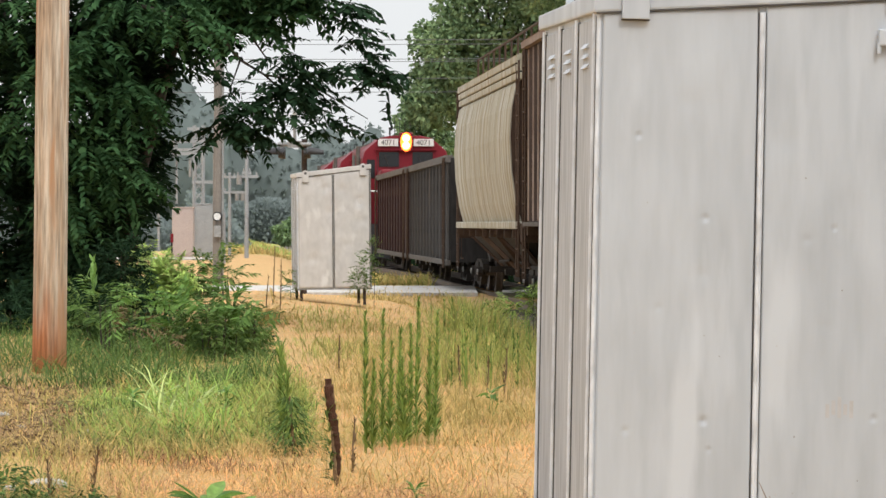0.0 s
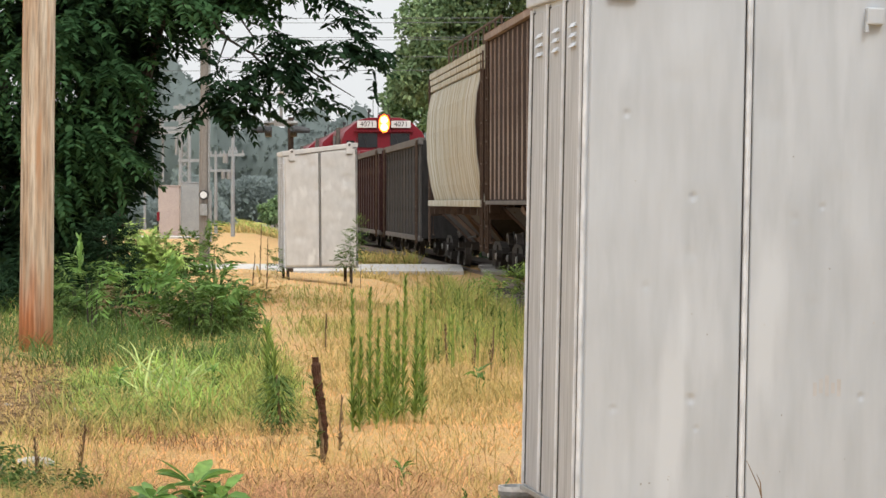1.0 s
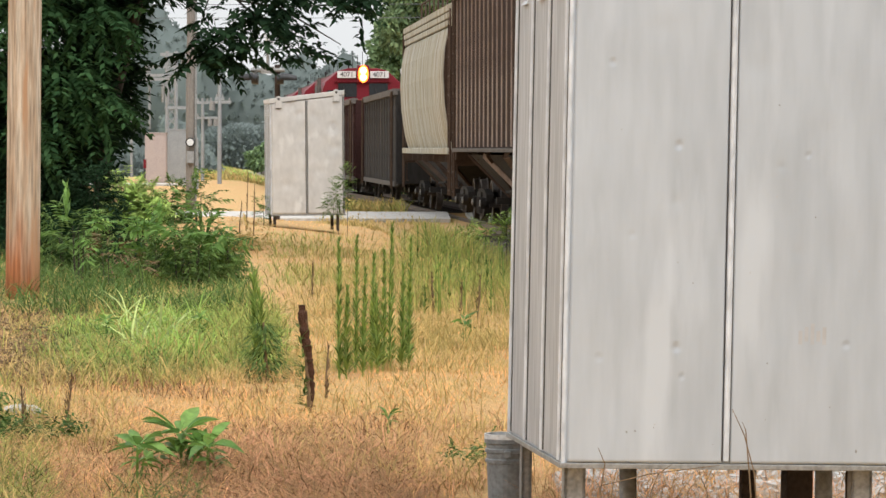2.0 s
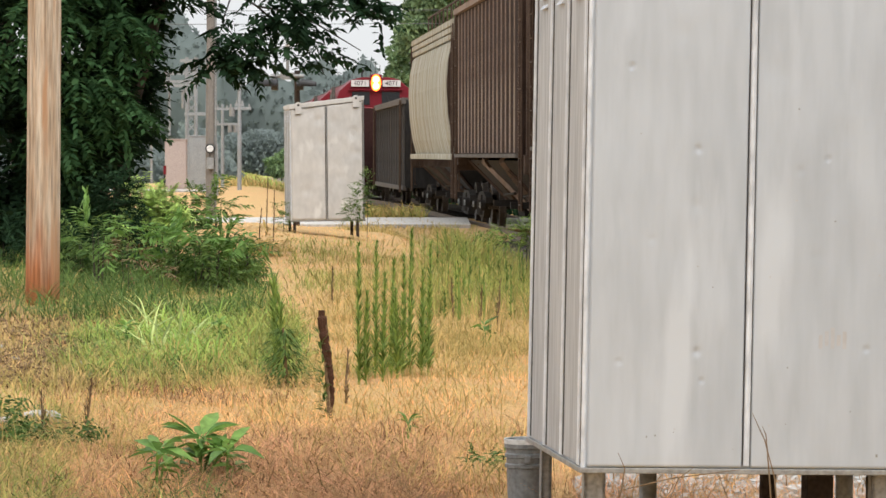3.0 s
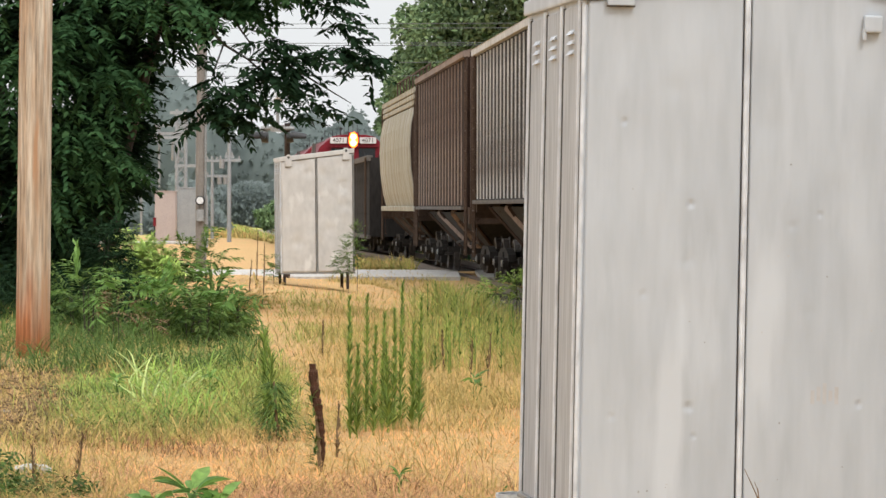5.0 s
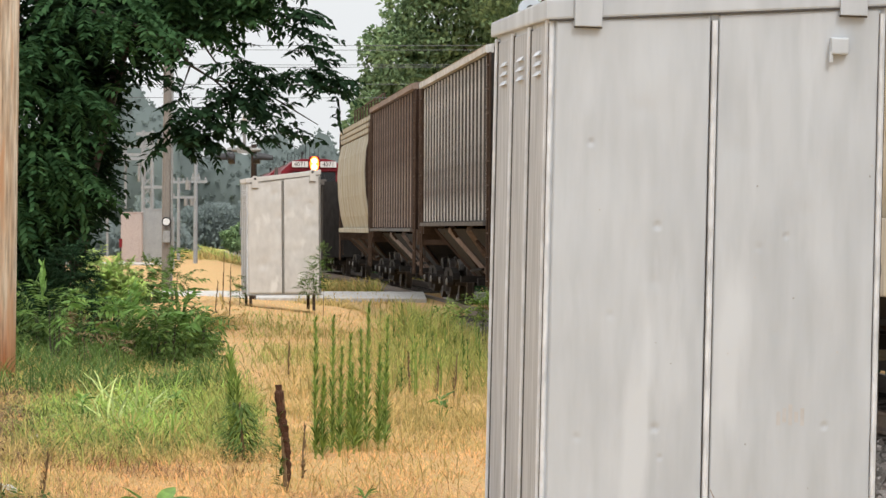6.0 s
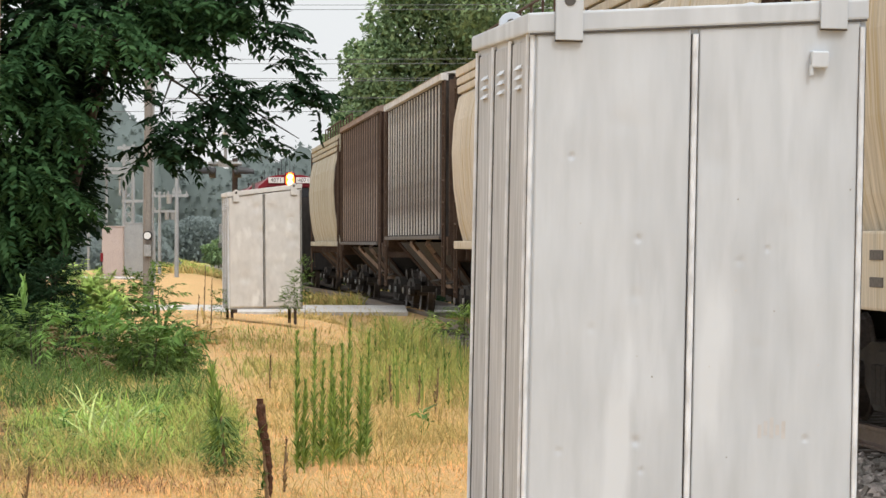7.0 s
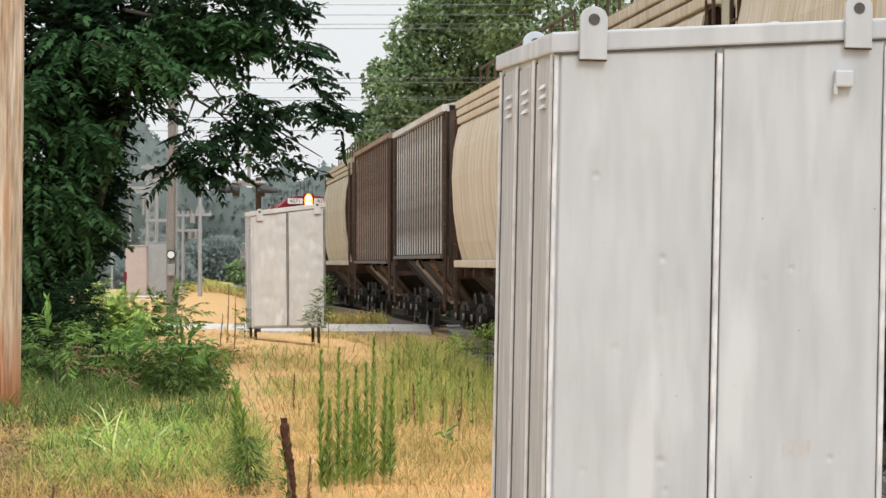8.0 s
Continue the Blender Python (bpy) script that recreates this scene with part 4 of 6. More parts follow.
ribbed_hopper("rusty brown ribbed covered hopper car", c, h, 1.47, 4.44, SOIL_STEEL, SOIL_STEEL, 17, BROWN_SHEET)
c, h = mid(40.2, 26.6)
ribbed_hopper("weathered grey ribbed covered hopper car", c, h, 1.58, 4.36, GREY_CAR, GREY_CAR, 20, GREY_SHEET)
c, h = mid(24.3, 9.6)
round_hopper("stained cream round-sided covered hopper car", c, h, 1.47, 4.36, CREAM_CAR, RUSTY)
c, h = mid(7.2, -4.6)
round_hopper("cream round-sided covered hopper car with brown streaks", c, h, 1.47, 4.36, CREAM_CAR, PALE_CAR)
c, h = mid(-6.9, -21.0)
round_hopper("pale cream round-sided covered hopper car", c, h, 1.47, 4.36, CREAM_CAR, CREAM_CAR)

# ---- poles, wires and equipment ----


def at_ground(px, py):
    """Plan place of a ground point on the level part of the ground."""
    d = 1.4 * 6162.7 / (py - 295)
    return (px - 784) / 6162.7 * d, d


def utility_pole(label, x, y, r0, r1, high, lean, mat):
    root = thing("utility_pole", label, "utility pole", pose(x, y, ground_z(x, y) - 0.3, 0, lean, 0), "utility poles")
    rings = []
    for k in range(15):
        z = high * k / 14
        r = r0 + (r1 - r0) * k / 14
        rings.append([(r * (1 + 0.03 * noise.noise((q * 2, z * 0.7, x))) * math.cos(q) + 0.02 * noise.noise((z * 0.3, 1, x)), r * math.sin(q), z) for q in np.linspace(0, 2 * math.pi, 24, endpoint=False)])
    part("shaft", Shell().loft(rings), mat, root, smooth=True)
    return root


X, Y = -3.495, 30.9
utility_pole("bare wooden utility pole, weathered tan with reddish base", X, Y, 0.152, 0.135, 9.5, 0.6, POLE_WOOD)
X, Y = (384 - 784) / 6162.7 * 84, 84.0
meter_pole = utility_pole("grey wooden utility pole with a round white meter", X, Y, 0.115, 0.095, 10.5, 0.1, GREY_POLE)
mz = 1.4 + (295 - 283) / 6162.7 * 84 - meter_pole.location.z
meter = part("meter", Shell().tube([(0.0, -0.10, mz), (0.0, -0.24, mz)], 0.115, 20), BLACK, meter_pole, "round black meter with a white dial")
part("dial", Shell().tube([(0.0, -0.241, mz), (0.0, -0.25, mz)], 0.085, 20), WHITE, meter)
part("meter_box", Shell().box(-0.09, 0.09, -0.22, -0.1, mz - 0.5, mz - 0.22), GALV, meter_pole, bevel=0.01)
part("crossarm", Shell().box(-1.2, 1.2, -0.16, -0.06, 9.2, 9.32), GREY_POLE, meter_pole)
part("conduit", Shell().tube([(0.12, -0.06, 0.3), (0.12, -0.06, 6.5)], 0.03, 8), GALV, meter_pole)


def cables():
    rows = [(8, 84.0, 0.25), (4, 84.5, 0.3), (-22, 84.2, 0.35), (-30, 83.8, 0.35), (-118, 84, 0.3), (-126, 84.6, 0.3), (-142, 83.6, 0.4), (-160, 84.2, 0.4), (38, 85, 0.2), (62, 85, 0.25)]
    for py, y, sag in rows:
        z = 1.4 + (295 - py) / 6162.7 * y
        pts = []
        for k in range(41):
            x = -45 + 90 * k / 40
            pts.append((x, y + 0.03 * x, z + 0.012 * x + sag * ((x - 3) / 22) ** 2 - 0.0))
        tagged(part("overhead_cable", Shell().tube(pts, 0.007, 5), WIRE), "thin dark overhead cable crossing the tracks", "cable", "overhead cables")


cables()


def pole_at(px, top, dist, r, arms=(), extras=(), label="slim grey power pole with crossarms"):
    x = (px - 784) / 6162.7 * dist
    root = thing("power_pole", label, "power pole", pose(x, dist, ground_z(x, dist) - 0.2), "power poles")
    z1 = 1.4 + (295 - top) / 6162.7 * dist + 0.3
    part("shaft", Shell().tube([(0, 0, 0), (0, 0, z1)], [r, r * 0.8], 10), STEEL, root)
    for py, l_, r_ in arms:
        z = 1.4 + (295 - py) / 6162.7 * dist + 0.3
        part("crossarm", Shell().box(-l_, r_, -0.06, 0.06, z - 0.06, z + 0.06), STEEL, root)
        for q in (-l_ + 0.08, r_ - 0.08):
            part("insulator", Shell().tube([(q, 0, z + 0.05), (q, 0, z + 0.2)], [0.05, 0.03], 8), GALV, root)
    for dx, py, w_, h_ in extras:
        z = 1.4 + (295 - py) / 6162.7 * dist + 0.3
        part("transformer", Shell().tube([(dx, 0, z - h_ / 2), (dx, 0, z + h_ / 2)], w_ / 2, 12), GALV, root)
    return root


pole_at(435, 165, 150, 0.10, ((212, 0.45, 0.5), (206, 0.2, 0.2)), ((-0.32, 218, 0.24, 0.4),))
pole_at(405, 205, 165, 0.09, ((213, 0.3, 0.3), (240, 0.3, 0.9)), ((0.35, 248, 0.22, 0.35), (0.62, 248, 0.22, 0.35)))
pole_at(395, 275, 130, 0.07, label="short pale grey metal post")


def gantry():
    d = 160
    x = (350 - 784) / 6162.7 * d
    root = thing("substation_gantry", "pale steel substation gantry with insulators", "substation", pose(x, d, -0.1))
    k = d / 6162.7
    s = Shell()
    for dx in (-8, 8):
        s.tube([(dx * k, 0, 0), (dx * k, 0, 1.5 + (295 - 122) * k)], 0.09, 6)
    z = 0.3
    while z < 4.2 + 1.5:
        s.tube([(-8 * k, 0, z), (8 * k, 0, z + 0.45)], 0.03, 4).tube([(8 * k, 0, z), (-8 * k, 0, z + 0.45)], 0.03, 4)
        z += 0.45
    part("column", s, STEEL, root)
    for py, a_, b_ in ((128, -20, 34), (165, -70, 22), (150, -40, 30), (172, -95, 10), (222, -12, 26)):
        z = 1.5 + (295 - py) * k
        part("beam", Shell().box(a_ * k, b_ * k, -0.07, 0.07, z - 0.07, z + 0.07), STEEL, root)
    for dx, py in ((-60, 160), (-45, 160), (-15, 195), (-6, 200), (-80, 166), (20, 150)):
        z = 1.5 + (295 - py) * k
        part("insulator", Shell().tube([(dx * k, 0, z - 0.45), (dx * k, 0, z + 0.4)], 0.07, 8), GALV, root)
    for dx, y0_, y1_ in ((-72, 165, 345), (26, 130, 345), (-40, 150, 260)):
        part("post", Shell().tube([(dx * k, 0.4, max(0, 1.5 + (295 - y1_) * k)), (dx * k, 0.4, 1.5 + (295 - y0_) * k)], 0.06, 6), STEEL, root)


gantry()


def kiosk(px0, px1, top, dist, mat, label):
    k = dist / 6162.7
    x0, x1 = (px0 - 784) * k, (px1 - 784) * k
    h = (295 - top) * k + 1.5
    root = thing("equipment_kiosk", label, "kiosk", pose(x0, dist, -0.1), "kiosks")
    w_ = x1 - x0
    part("housing", Shell().box(0, w_, 0, w_, 0, h), mat, root, bevel=0.02)
    part("lid", Shell().box(-0.03, w_ + 0.03, -0.03, w_ + 0.03, h, h + 0.05), mat, root, bevel=0.01)
    part("door", Shell().box(w_ * 0.1, w_ * 0.9, -0.02, 0.0, 0.12, h - 0.08), mat, root, bevel=0.006)


kiosk(303, 340, 268, 152, PINKISH, "pinkish beige metal equipment kiosk on the dirt")
kiosk(345, 379, 262, 156, STEEL, "pale grey metal equipment kiosk by the gantry")
mx = (303 - 784) / 6162.7 * 140
marker = thing("marker_post", "thin dark marker post with a red top", "marker post", pose(mx, 140, -0.12))
part("post", Shell().tube([(0, 0, 0), (0, 0, 0.75)], 0.035, 6), BLACK, marker)
part("cap", Shell().tube([(0, 0, 0.75), (0, 0, 1.1)], 0.06, 8), LOCO_RED, marker, "red cap")


def crossing_signal():
    d = 62.0
    k = d / 6162.7
    x = (520 - 784) * k
    root = thing("crossing_signal", "level crossing signal with hooded black lamps on a grey mast", "crossing signal", pose(x, d, ground_z(x, d) - 0.05))
    base = 1.4 - ground_z(x, d) + 0.05
    part("mast", Shell().tube([(0.17, 0.1, 0), (0.17, 0.1, base + (295 - 145) * k)], 0.05, 12), OLD_POST, root)
    part("upper_mast", Shell().tube([(0, 0.1, base + (295 - 160) * k), (0, 0.1, base + (295 - 95) * k)], 0.03, 10), GALV, root)
    part("bracket", Shell().tube([(-0.22, 0.04, base + (295 - 178) * k), (-0.22, 0.04, base + (295 - 150) * k)], 0.045, 10), GALV, root, "silver lamp bracket")
    z = base + (295 - 155) * k
    part("crossbar", Shell().tube([(-0.3, 0, z), (0.3, 0, z)], 0.035, 8).box(-0.12, 0.12, -0.06, 0.06, z - 0.06, z + 0.06), GALV, root)
    for sx in (-1, 1):
        for dy in (-0.12, 0.16):
            cx, cz = sx * 0.22, z - 0.16
            part("target", Shell().tube([(cx, dy - 0.2, cz), (cx, dy + 0.2, cz)], 0.02, 6), BLACK, root)
            lamp = part("lamp", Shell().tube([(cx - sx * 0.05, dy, cz), (cx + sx * 0.06, dy, cz)], [0.095, 0.085], 14), BLACK, root)
            hood = Shell()
            rings = []
            for q, r, drop in ((0.03, 0.095, 0), (0.16, 0.085, 0.01), (0.29, 0.06, 0.02)):
                rings.append([(cx + sx * q, dy + r * math.cos(w_), cz + 0.02 - drop + r * math.sin(w_)) for w_ in np.linspace(-0.4 * (1 - q), math.pi + 0.4 * (1 - q), 12)])
            hood.loft(rings, False, False)
            part("hood", hood, BLACK, lamp)
    for sx in (-1, 1):
        part("crossbuck_arm", Shell().box(-0.5, 0.5, -0.02, 0.0, -0.1, 0.1, pose(0, 0.02, base + (295 - 100) * k, 0, sx * 45, 0) @ pose(0, 0, 0, 0, 0, 90)), WHITE, root)


crossing_signal()

# ---- plants: leaves are small folded blades gathered in bulk ----
RNG = np.random.default_rng(5)


def unit(v):
    return v / np.maximum(np.linalg.norm(v, axis=-1, keepdims=True), 1e-9)


def bulk_mesh(name, verts, quads, mat):
    me = bpy.data.meshes.new(name)
    me.vertices.add(len(verts))
    me.vertices.foreach_set("co", verts.astype(np.float32).ravel())
    me.loops.add(quads.size)
    me.polygons.add(len(quads))
    me.loops.foreach_set("vertex_index", quads.astype(np.int32).ravel())
    me.polygons.foreach_set("loop_start", np.arange(0, quads.size, quads.shape[1], dtype=np.int32))
    me.update(calc_edges=True)
    me.materials.append(mat)
    return me


def leaf_mesh(name, base, ahead, side, length, width, mat, fold=0.18, droop=0.15):
    """Pointed leaves: two quads folded along the midrib, tip bent down."""
    n = len(base)
    length, width = np.broadcast_to(length, (n,))[:, None], np.broadcast_to(width, (n,))[:, None]
    ahead = unit(ahead)
    side = unit(side - (side * ahead).sum(1, keepdims=True) * ahead)
    up = np.cross(side, ahead)
    midp = base + ahead * length * 0.45 - up * width * fold
    tip = base + ahead * length - np.array([0, 0, 1.0]) * length * droop
    left, right = base + ahead * length * 0.42 + side * width / 2, base + ahead * length * 0.42 - side * width / 2
    verts = np.stack([base, left, tip, right, midp], 1).reshape(-1, 3)
    k = np.arange(n)[:, None] * 5
    quads = np.concatenate([k + [0, 4, 2, 1], k + [0, 3, 2, 4]], 1).reshape(-1, 4)
    return bulk_mesh(name, verts, quads, mat)


def blade_mesh(name, base, ahead, height, bend, width, mat):
    """Tapered grass blades of three segments that bow over and sway sideways."""
    n = len(base)
    height, bend, width = (np.broadcast_to(q, (n,))[:, None] for q in (height, bend, width))
    flat = unit(ahead * [1, 1, 0])
    side = np.cross(flat, [0, 0, 1.0])
    rise = np.array([0, 0, 1.0])
    sway = RNG.normal(0, 0.22, (n, 1)) * height
    rows_ = []
    for t, w_ in ((0, 0.5), (0.35, 0.45), (0.7, 0.33), (1.0, 0.05)):
        p = base + rise * height * (t - 0.45 * bend * t * t) + flat * bend * height * t ** 1.8 + side * sway * t * t
        rows_ += [p - side * width * w_, p + side * width * w_]
    verts = np.stack(rows_, 1).reshape(-1, 3)
    k = np.arange(n)[:, None] * 8
    quads = np.concatenate([k + [0, 1, 3, 2], k + [2, 3, 5, 4], k + [4, 5, 7, 6]], 1).reshape(-1, 4)
    return bulk_mesh(name, verts, quads, mat)


def compound(points, ahead, size, pairs=6, leaflet=0.30, slim=0.32, sag=0.28, hang=0.35):
    """Pinnate leaves: pairs of leaflets along a drooping midrib. Gives base, ahead, side, length and width of the leaflets."""
    n = len(points)
    ahead = unit(ahead)
    side = unit(np.cross(ahead, [0, 0, 1.0]) + RNG.normal(0, 0.25, (n, 3)))
    size = np.broadcast_to(size, (n,))
    out = [[], [], [], []]
    for k in range(pairs):
        u = 0.2 + 0.75 * k / (pairs - 1)
        p = points + ahead * (size * u)[:, None] - np.array([0, 0, 1.0]) * (size * sag * u * u)[:, None]
        big = leaflet * size * (1 - 0.35 * abs(u - 0.5))
        for sg in (-1, 1):
            d = unit(ahead * 0.55 + sg * side + np.array([0, 0, -hang]) + RNG.normal(0, 0.16, (n, 3)))
            out[0].append(p)
            out[1].append(d)
            out[2].append(np.cross(d, np.array([0, 0, 1.0])) + RNG.normal(0, 0.35, (n, 3)))
            out[3].append(big)
    b, d, s, L = (np.concatenate(q) for q in out)
    return b, d, s, L, L * slim


def ball_points(n, centre, radii, shell=0.45):
    d = unit(RNG.normal(size=(n, 3)))
    r = shell + (1 - shell) * RNG.random((n, 1)) ** 0.6
    return np.array(centre) + d * r * np.array(radii), d


def spot(px, py, dist):
    return np.array(((px - 784) / 6162.7 * dist, dist, 1.4 - (py - 295) / 6162.7 * dist))


def branch_shell(s, points, r0, r1):
    n = len(points)
    s.tube(points, [r0 + (r1 - r0) * k / (n - 1) for k in range(n)], 7)
    return s


def tree_over_fence():
    d = 41.0
    k = d / 6162.7
    root = thing("tree", "dense dark green tree with feathery drooping leaves and vines", "tree")
    foot = spot(170, 500, d)
    foot[2] = ground_z(foot[0], foot[1]) - 0.1
    s = Shell()
    branch_shell(s, [foot, foot + [0.1, 0, 1.6], foot + [0.0, 0.1, 3.4], foot + [0.3, 0, 5.6]], 0.2, 0.08)
    branch_shell(s, [foot + [-0.7, 0.3, 0], foot + [-0.9, 0.2, 1.7], foot + [-1.2, 0.2, 4.4]], 0.15, 0.06)
    branch_shell(s, [foot + [0.35, -0.3, 0], foot + [0.45, -0.3, 1.5], foot + [0.9, -0.4, 3.2], foot + [1.3, -0.5, 4.4]], 0.11, 0.05)
    for q in range(9):
        a_ = q * 0.7
        p = foot + np.array([0.0, 0.1, 1.8 + 0.4 * q])
        branch_shell(s, [p, p + [0.6 * math.cos(a_), 0.6 * math.sin(a_), 0.5], p + [0.8 * math.cos(a_), 0.9 * math.sin(a_), 0.8]], 0.05, 0.015)
    part("trunk", s, BARK, root)
    # crown: overlapping masses
    masses = [(60, -120, 210, 150, 900), (185, -70, 150, 130, 750), (320, -120, 130, 95, 600), (90, 90, 170, 140, 800), (190, 95, 92, 120, 600), (50, 290, 120, 150, 550), (130, 270, 105, 125, 600), (205, 212, 62, 66, 300),
              (138, 368, 48, 58, 240), (75, 410, 85, 85, 350), (20, 440, 70, 90, 300), (-130, 100, 150, 300, 700), (430, -160, 120, 60, 260), (120, -330, 260, 140, 700), (330, -300, 180, 110, 400)]
    pts, out = [], []
    for px, py, rx, ry, n in masses:
        p, o = ball_points(n, spot(px, py, d), (rx * k, 1.0 + 0.5 * rx * k, ry * k), 0.35)
        pts.append(p)
        out.append(o)
    p, o = np.concatenate(pts), np.concatenate(out)
    # hollows and tufts
    keep = np.array([noise.noise((q[0] * 1.7, q[1] * 0.8, q[2] * 1.7)) > -0.22 for q in p])
    p, o = p[keep], o[keep]
    b, a_, sd, L, w_ = compound(p, o * [1.2, 1, 0.8] + np.array([0.1, -0.3, -0.15]) + RNG.normal(0, 0.45, p.shape), RNG.uniform(0.26, 0.42, len(p)), 5, 0.36, 0.6, 0.15, 0.12)
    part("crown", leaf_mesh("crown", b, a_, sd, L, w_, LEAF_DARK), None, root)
    # lit patches of the crown, painted as paler fronds in layered sprays outside
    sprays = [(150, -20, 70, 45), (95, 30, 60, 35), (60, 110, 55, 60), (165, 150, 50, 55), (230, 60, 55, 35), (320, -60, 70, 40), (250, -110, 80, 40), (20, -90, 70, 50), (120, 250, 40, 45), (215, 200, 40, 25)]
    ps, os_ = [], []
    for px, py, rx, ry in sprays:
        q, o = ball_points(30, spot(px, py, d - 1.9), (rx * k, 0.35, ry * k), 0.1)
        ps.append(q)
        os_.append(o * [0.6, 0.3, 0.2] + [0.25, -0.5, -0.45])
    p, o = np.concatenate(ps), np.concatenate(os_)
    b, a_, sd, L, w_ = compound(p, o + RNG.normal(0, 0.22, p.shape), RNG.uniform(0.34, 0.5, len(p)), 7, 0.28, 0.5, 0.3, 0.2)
    part("young_leaves", leaf_mesh("young_leaves", b, a_, sd, L, w_, LEAF_LIT), None, root, "paler green fronds, coloured as lit foliage")
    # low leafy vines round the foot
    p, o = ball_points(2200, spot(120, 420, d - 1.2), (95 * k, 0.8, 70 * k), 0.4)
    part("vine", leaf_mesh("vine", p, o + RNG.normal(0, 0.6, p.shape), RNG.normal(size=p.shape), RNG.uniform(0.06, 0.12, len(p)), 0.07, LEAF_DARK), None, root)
    # long boughs that reach out over the dirt
    boughs = [((250, -90), (340, -60), (391, -34), (424, 6), (467, 32), (540, 44), (630, 40), (700, 46)), ((300, -150), (400, -130), (500, -120), (580, -140), (660, -165)), ((424, 6), (405, 60), (430, 90), (412, 140)),
              ((440, -40), (472, 5), (500, 26)), ((467, 32), (520, 80), (570, 125), (585, 150)), ((500, -120), (560, -70), (620, -60), (672, -30)), ((540, 44), (600, 80), (650, 110)), ((350, -250), (470, -240), (560, -260), (640, -290)),
              ((391, -34), (430, -50), (470, -20), (530, 0)), ((430, 90), (470, 110), (490, 130))]
    s = Shell()
    for j, bough in enumerate(boughs):
        line = np.array([spot(px, py, d - 1.5 + 0.2 * (j % 3)) for px, py in bough])
        branch_shell(s, line, 0.024 if j in (0, 1, 7) else 0.013, 0.005)
    part("bough", s, BARK, root)
    # sprays of hanging fronds along them, in tufts with sky between
    sprays = [(486, -95, 84, 52, 70, 0), (440, -60, 50, 30, 60, 0), (617, -150, 85, 32, 60, 1), (625, -70, 56, 42, 55, 1), (529, 4, 55, 24, 50, 1), (438, 100, 46, 34, 55, 1), (405, 150, 18, 26, 50, 1), (475, 118, 36, 22, 45, 1), (530, 70, 62, 36, 60, 1),
              (634, 44, 40, 32, 60, 1), (690, 32, 22, 12, 50, 1), (572, 122, 28, 14, 60, 1), (600, 40, 50, 22, 45, 1), (500, -220, 150, 60, 50, 1), (620, -280, 90, 50, 40, 1), (385, -110, 60, 40, 70, 0), (372, 20, 26, 40, 45, 1), (455, 62, 56, 22, 60, 1), (428, 128, 44, 26, 70, 1), (505, 48, 56, 26, 60, 1), (395, 110, 24, 30, 60, 1), (560, 92, 40, 20, 60, 1)]
    # tone 0 takes the leaf colour painted as lit, tone 1 the dark one
    for tone, name_, mat_ in ((0, "young_bough_leaves", LEAF_LIT), (1, "bough_leaves", LEAF_DARK)):
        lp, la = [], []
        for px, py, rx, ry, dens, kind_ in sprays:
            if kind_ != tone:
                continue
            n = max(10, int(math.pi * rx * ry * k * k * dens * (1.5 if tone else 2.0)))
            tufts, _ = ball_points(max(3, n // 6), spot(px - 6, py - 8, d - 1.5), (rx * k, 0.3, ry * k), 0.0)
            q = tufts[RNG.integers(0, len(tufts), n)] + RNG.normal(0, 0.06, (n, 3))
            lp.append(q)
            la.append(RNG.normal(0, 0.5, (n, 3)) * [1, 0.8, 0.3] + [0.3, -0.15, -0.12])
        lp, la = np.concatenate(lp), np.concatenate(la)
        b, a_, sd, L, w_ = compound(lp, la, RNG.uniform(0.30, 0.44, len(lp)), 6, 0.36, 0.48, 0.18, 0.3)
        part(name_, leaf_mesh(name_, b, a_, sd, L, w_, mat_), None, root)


tree_over_fence()


def far_tree(label, masses, dist, leaf, mat, deep, foot_px, name="tree"):
    root = thing(name, label, "tree", group="background trees")
    k = dist / 6162.7
    foot = spot(foot_px, 400, dist)
    foot[2] = -0.3
    s = Shell()
    top = spot(*masses[0][:2], dist)
    thick = 0.3 if name == "tree" else 0.05
    branch_shell(s, [foot, foot * 0.6 + top * 0.4, top], thick, thick / 3)
    for px, py, rx, ry, n in masses[1:]:
        c_ = spot(px, py, dist)
        st = foot * 0.45 + top * 0.55
        branch_shell(s, [st, st * 0.5 + c_ * 0.5 + [0, 0, 0.3], c_], thick * 0.4, 0.03)
    part("trunk", s, BARK, root)
    pts, out = [], []
    for px, py, rx, ry, n in masses:
        c_ = spot(px, py, dist)
        # each mass is a cluster of smaller tufts
        tufts, to = ball_points(max(6, n // 22), c_, (rx * k, deep, ry * k), 0.55)
        for q, w_ in zip(tufts, to):
            p, o = ball_points(45, q, (0.28 * rx * k, 0.28 * rx * k, 0.19 * rx * k), 0.3)
            pts.append(p)
            out.append(o)
    p, o = np.concatenate(pts), np.concatenate(out)
    part("crown", leaf_mesh("crown", p, o + RNG.normal(0, 0.7, p.shape), RNG.normal(size=p.shape), RNG.uniform(0.6, 1.3, len(p)) * leaf, leaf * 0.6, mat), None, root)


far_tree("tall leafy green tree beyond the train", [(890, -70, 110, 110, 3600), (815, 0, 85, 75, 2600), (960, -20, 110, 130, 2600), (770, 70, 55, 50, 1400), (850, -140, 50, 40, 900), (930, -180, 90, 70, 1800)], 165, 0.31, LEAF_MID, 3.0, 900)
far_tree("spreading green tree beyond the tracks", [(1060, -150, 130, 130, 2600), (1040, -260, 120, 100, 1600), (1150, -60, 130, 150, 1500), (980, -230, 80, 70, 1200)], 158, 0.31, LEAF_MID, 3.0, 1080)
